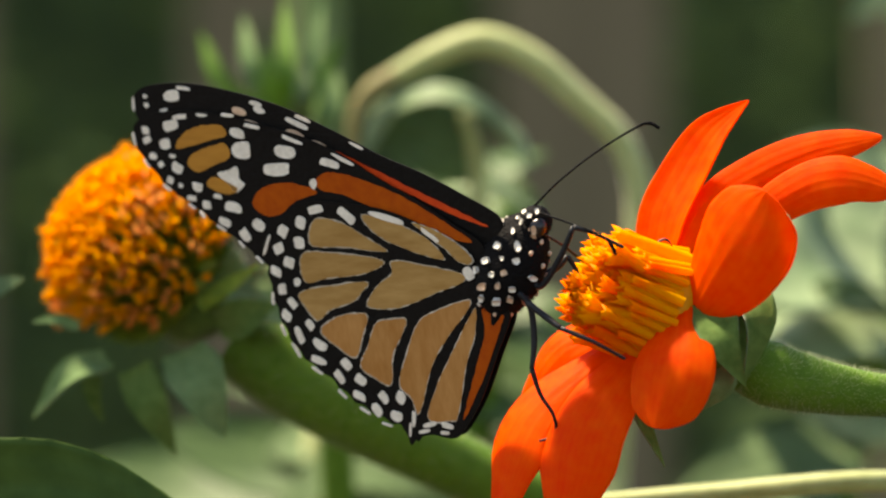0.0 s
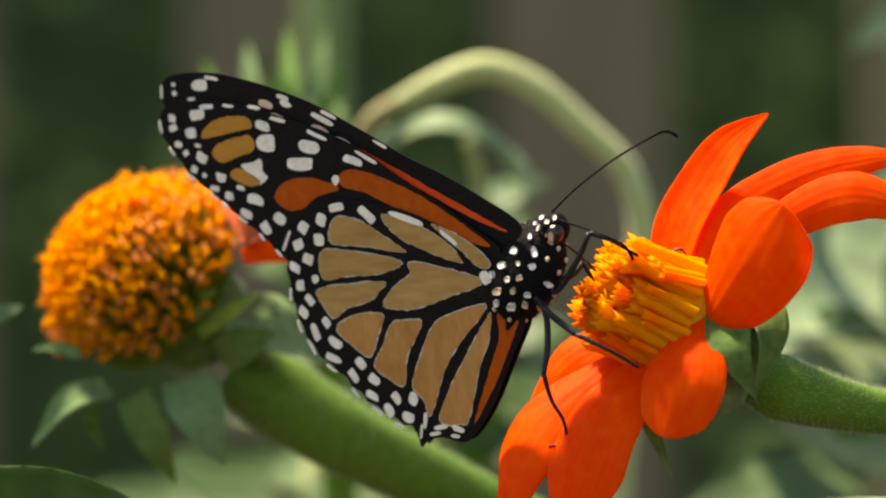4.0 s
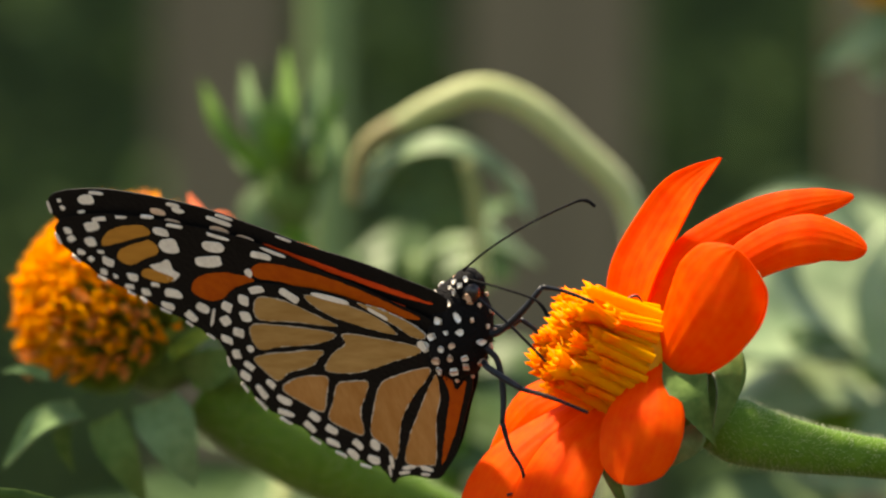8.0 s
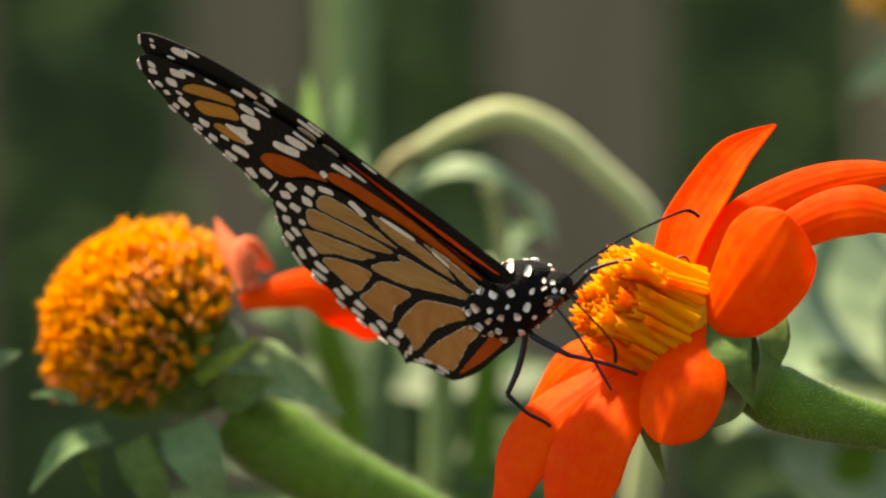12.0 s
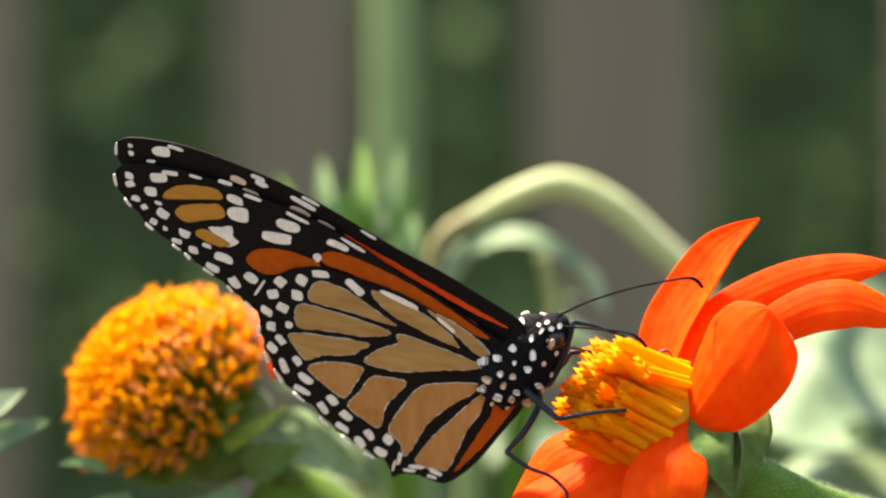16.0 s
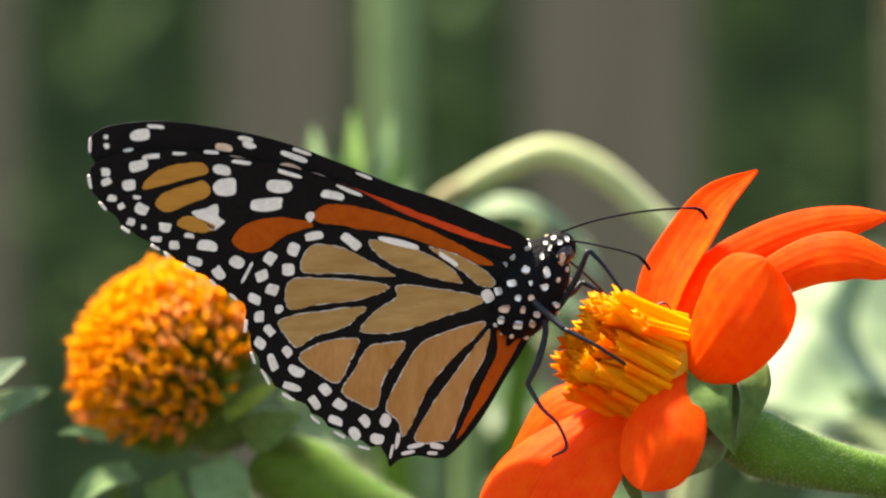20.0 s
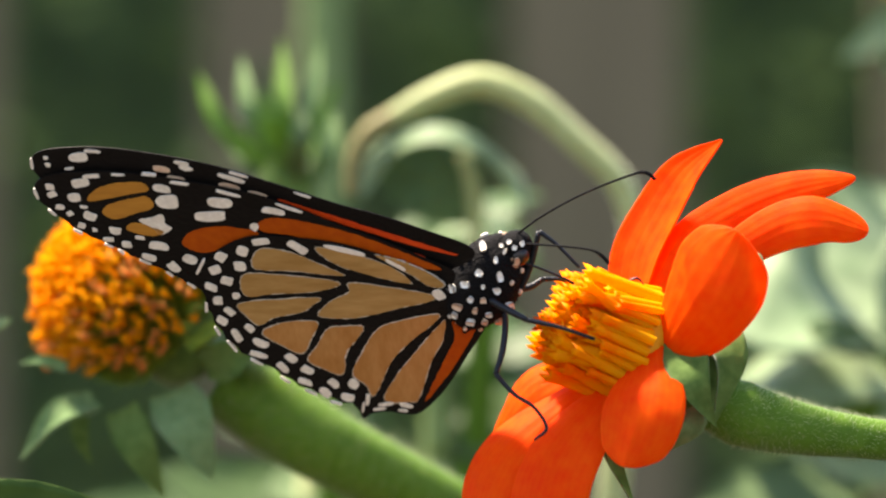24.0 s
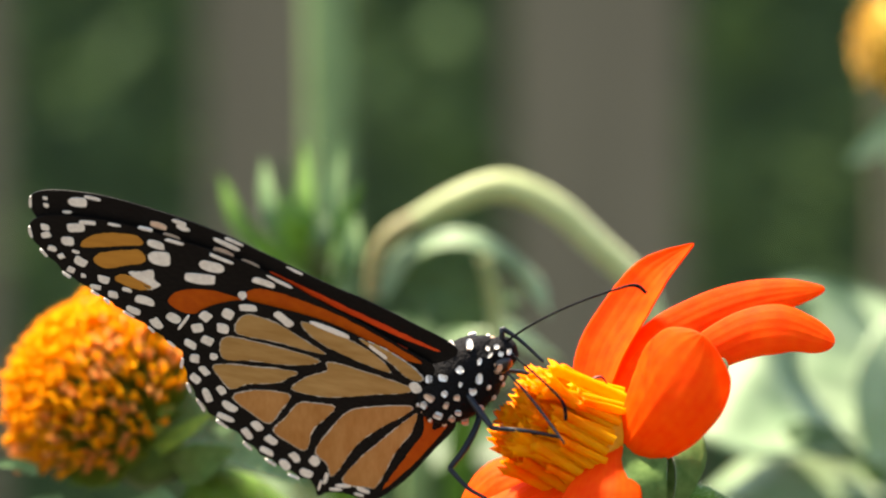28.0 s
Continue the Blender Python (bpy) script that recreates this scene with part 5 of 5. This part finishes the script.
    for one, swings in zip(antennae, (lifts, bows)):
        walk(one, [(t, steady(one, monarch, m, t, between(swings, t))) for t, m in seats])
    for one in torso:
        walk(one, [(t, torso_turn(m, t)) for t, m in seats])
    # footholds: how far from the resting one, aside, down and behind, over time
    holds = (((0.0, -4, 30, 0), (12.5, -4, 30, 0), (14.5, 0, 0, 0), (21.5, 0, 0, 0), (23.5, -26, -5, 0), (28.0, -26, -5, 0)),
             ((0.0, 0, 105, 0), (12.5, 0, 105, 0), (14.5, 0, 0, 0), (28.0, 0, 0, 0)),
             ((0.0, -42, 76, 0.008), (12.5, -42, 76, 0.008), (14.5, 0, 0, 0), (28.0, 0, 0, 0)),
             ((0.0, -70, 75, 0), (12.5, -70, 75, 0), (14.5, 0, 0, 0), (28.0, 0, 0, 0)))
    for which, (leg, hold) in enumerate(zip(legs, holds)):
        rows = []
        for (t, m), (_, bloom) in zip(seats, blooms):
            rows.append((t, step(leg, m, t, bloom, between([(h[0], h[1]) for h in hold], t), between([(h[0], h[2]) for h in hold], t), between([(h[0], h[3]) for h in hold], t), which)))
        walk(leg[0], [(t, u) for t, (u, w) in rows])
        walk(leg[1], [(t, w) for t, (u, w) in rows])
    tips = [(0.0, 1048, 586, 0.002), (3.5, 1048, 586, 0.002), (6.0, 1010, 589, 0.002), (8.0, 1025, 660, -0.006), (9.0, 1038, 721, -0.010), (12.5, 1024, 743, -0.010), (14.5, 1070, 560, 0.002),
            (21.5, 1100, 545, 0.002), (24.0, 1105, 566, -0.002), (26.0, 1107, 600, -0.010), (27.0, 1109, 647, -0.012), (28.0, 1109, 647, -0.012)]
    sips = []
    for (t, m), (_, bloom) in zip(seats, blooms):
        root = on_body(REST[proboscis].translation, m, t)
        goal = on_flower(at(*(between([(q[0], q[k]) for q in tips], t) for k in (1, 2, 3))), bloom)
        turned = Matrix.Translation(root) @ Vector((1, 0, 0)).rotation_difference(goal - root).to_matrix().to_4x4() @ REST[proboscis].to_3x3().to_4x4()
        sips.append((t, m.inverted() @ turned))
    walk(proboscis, sips)
    bend = [(0.0, -57), (1.0, -42), (2.0, -72), (3.0, -60), (6.0, -47), (7.0, -40), (8.0, -5), (9.0, 8), (10.0, 6), (11.0, -10), (12.0, -13), (14.5, -15), (15.0, -24), (16.0, 26), (17.0, 40), (18.0, 10),
            (19.0, -38), (20.0, 14), (21.0, -42), (24.0, -48), (25.0, -18), (26.0, -42), (27.0, -20), (28.0, 28)]
    sway_tall = [(0.0, -72), (3.0, -65), (8.0, -5), (10.0, 18), (12.0, -18), (15.0, -36), (16.0, 5), (17.0, 58), (18.0, 38), (19.0, -55), (20.0, 10), (21.0, -55), (24.0, -63), (25.0, -40),
                 (26.0, -62), (28.0, -32)]
    nod = [(0.0, -40), (12.5, -40), (14.5, 0), (17.0, 0), (21.0, -15), (24.0, -45), (26.0, -60), (27.0, -45), (28.0, 0)]
    for plant, rows in ((nodding, bend), (tall, sway_tall), (budding, nod)):
        walk(plant, [(t, drift(plant, a)) for t, a in rows])


motions()
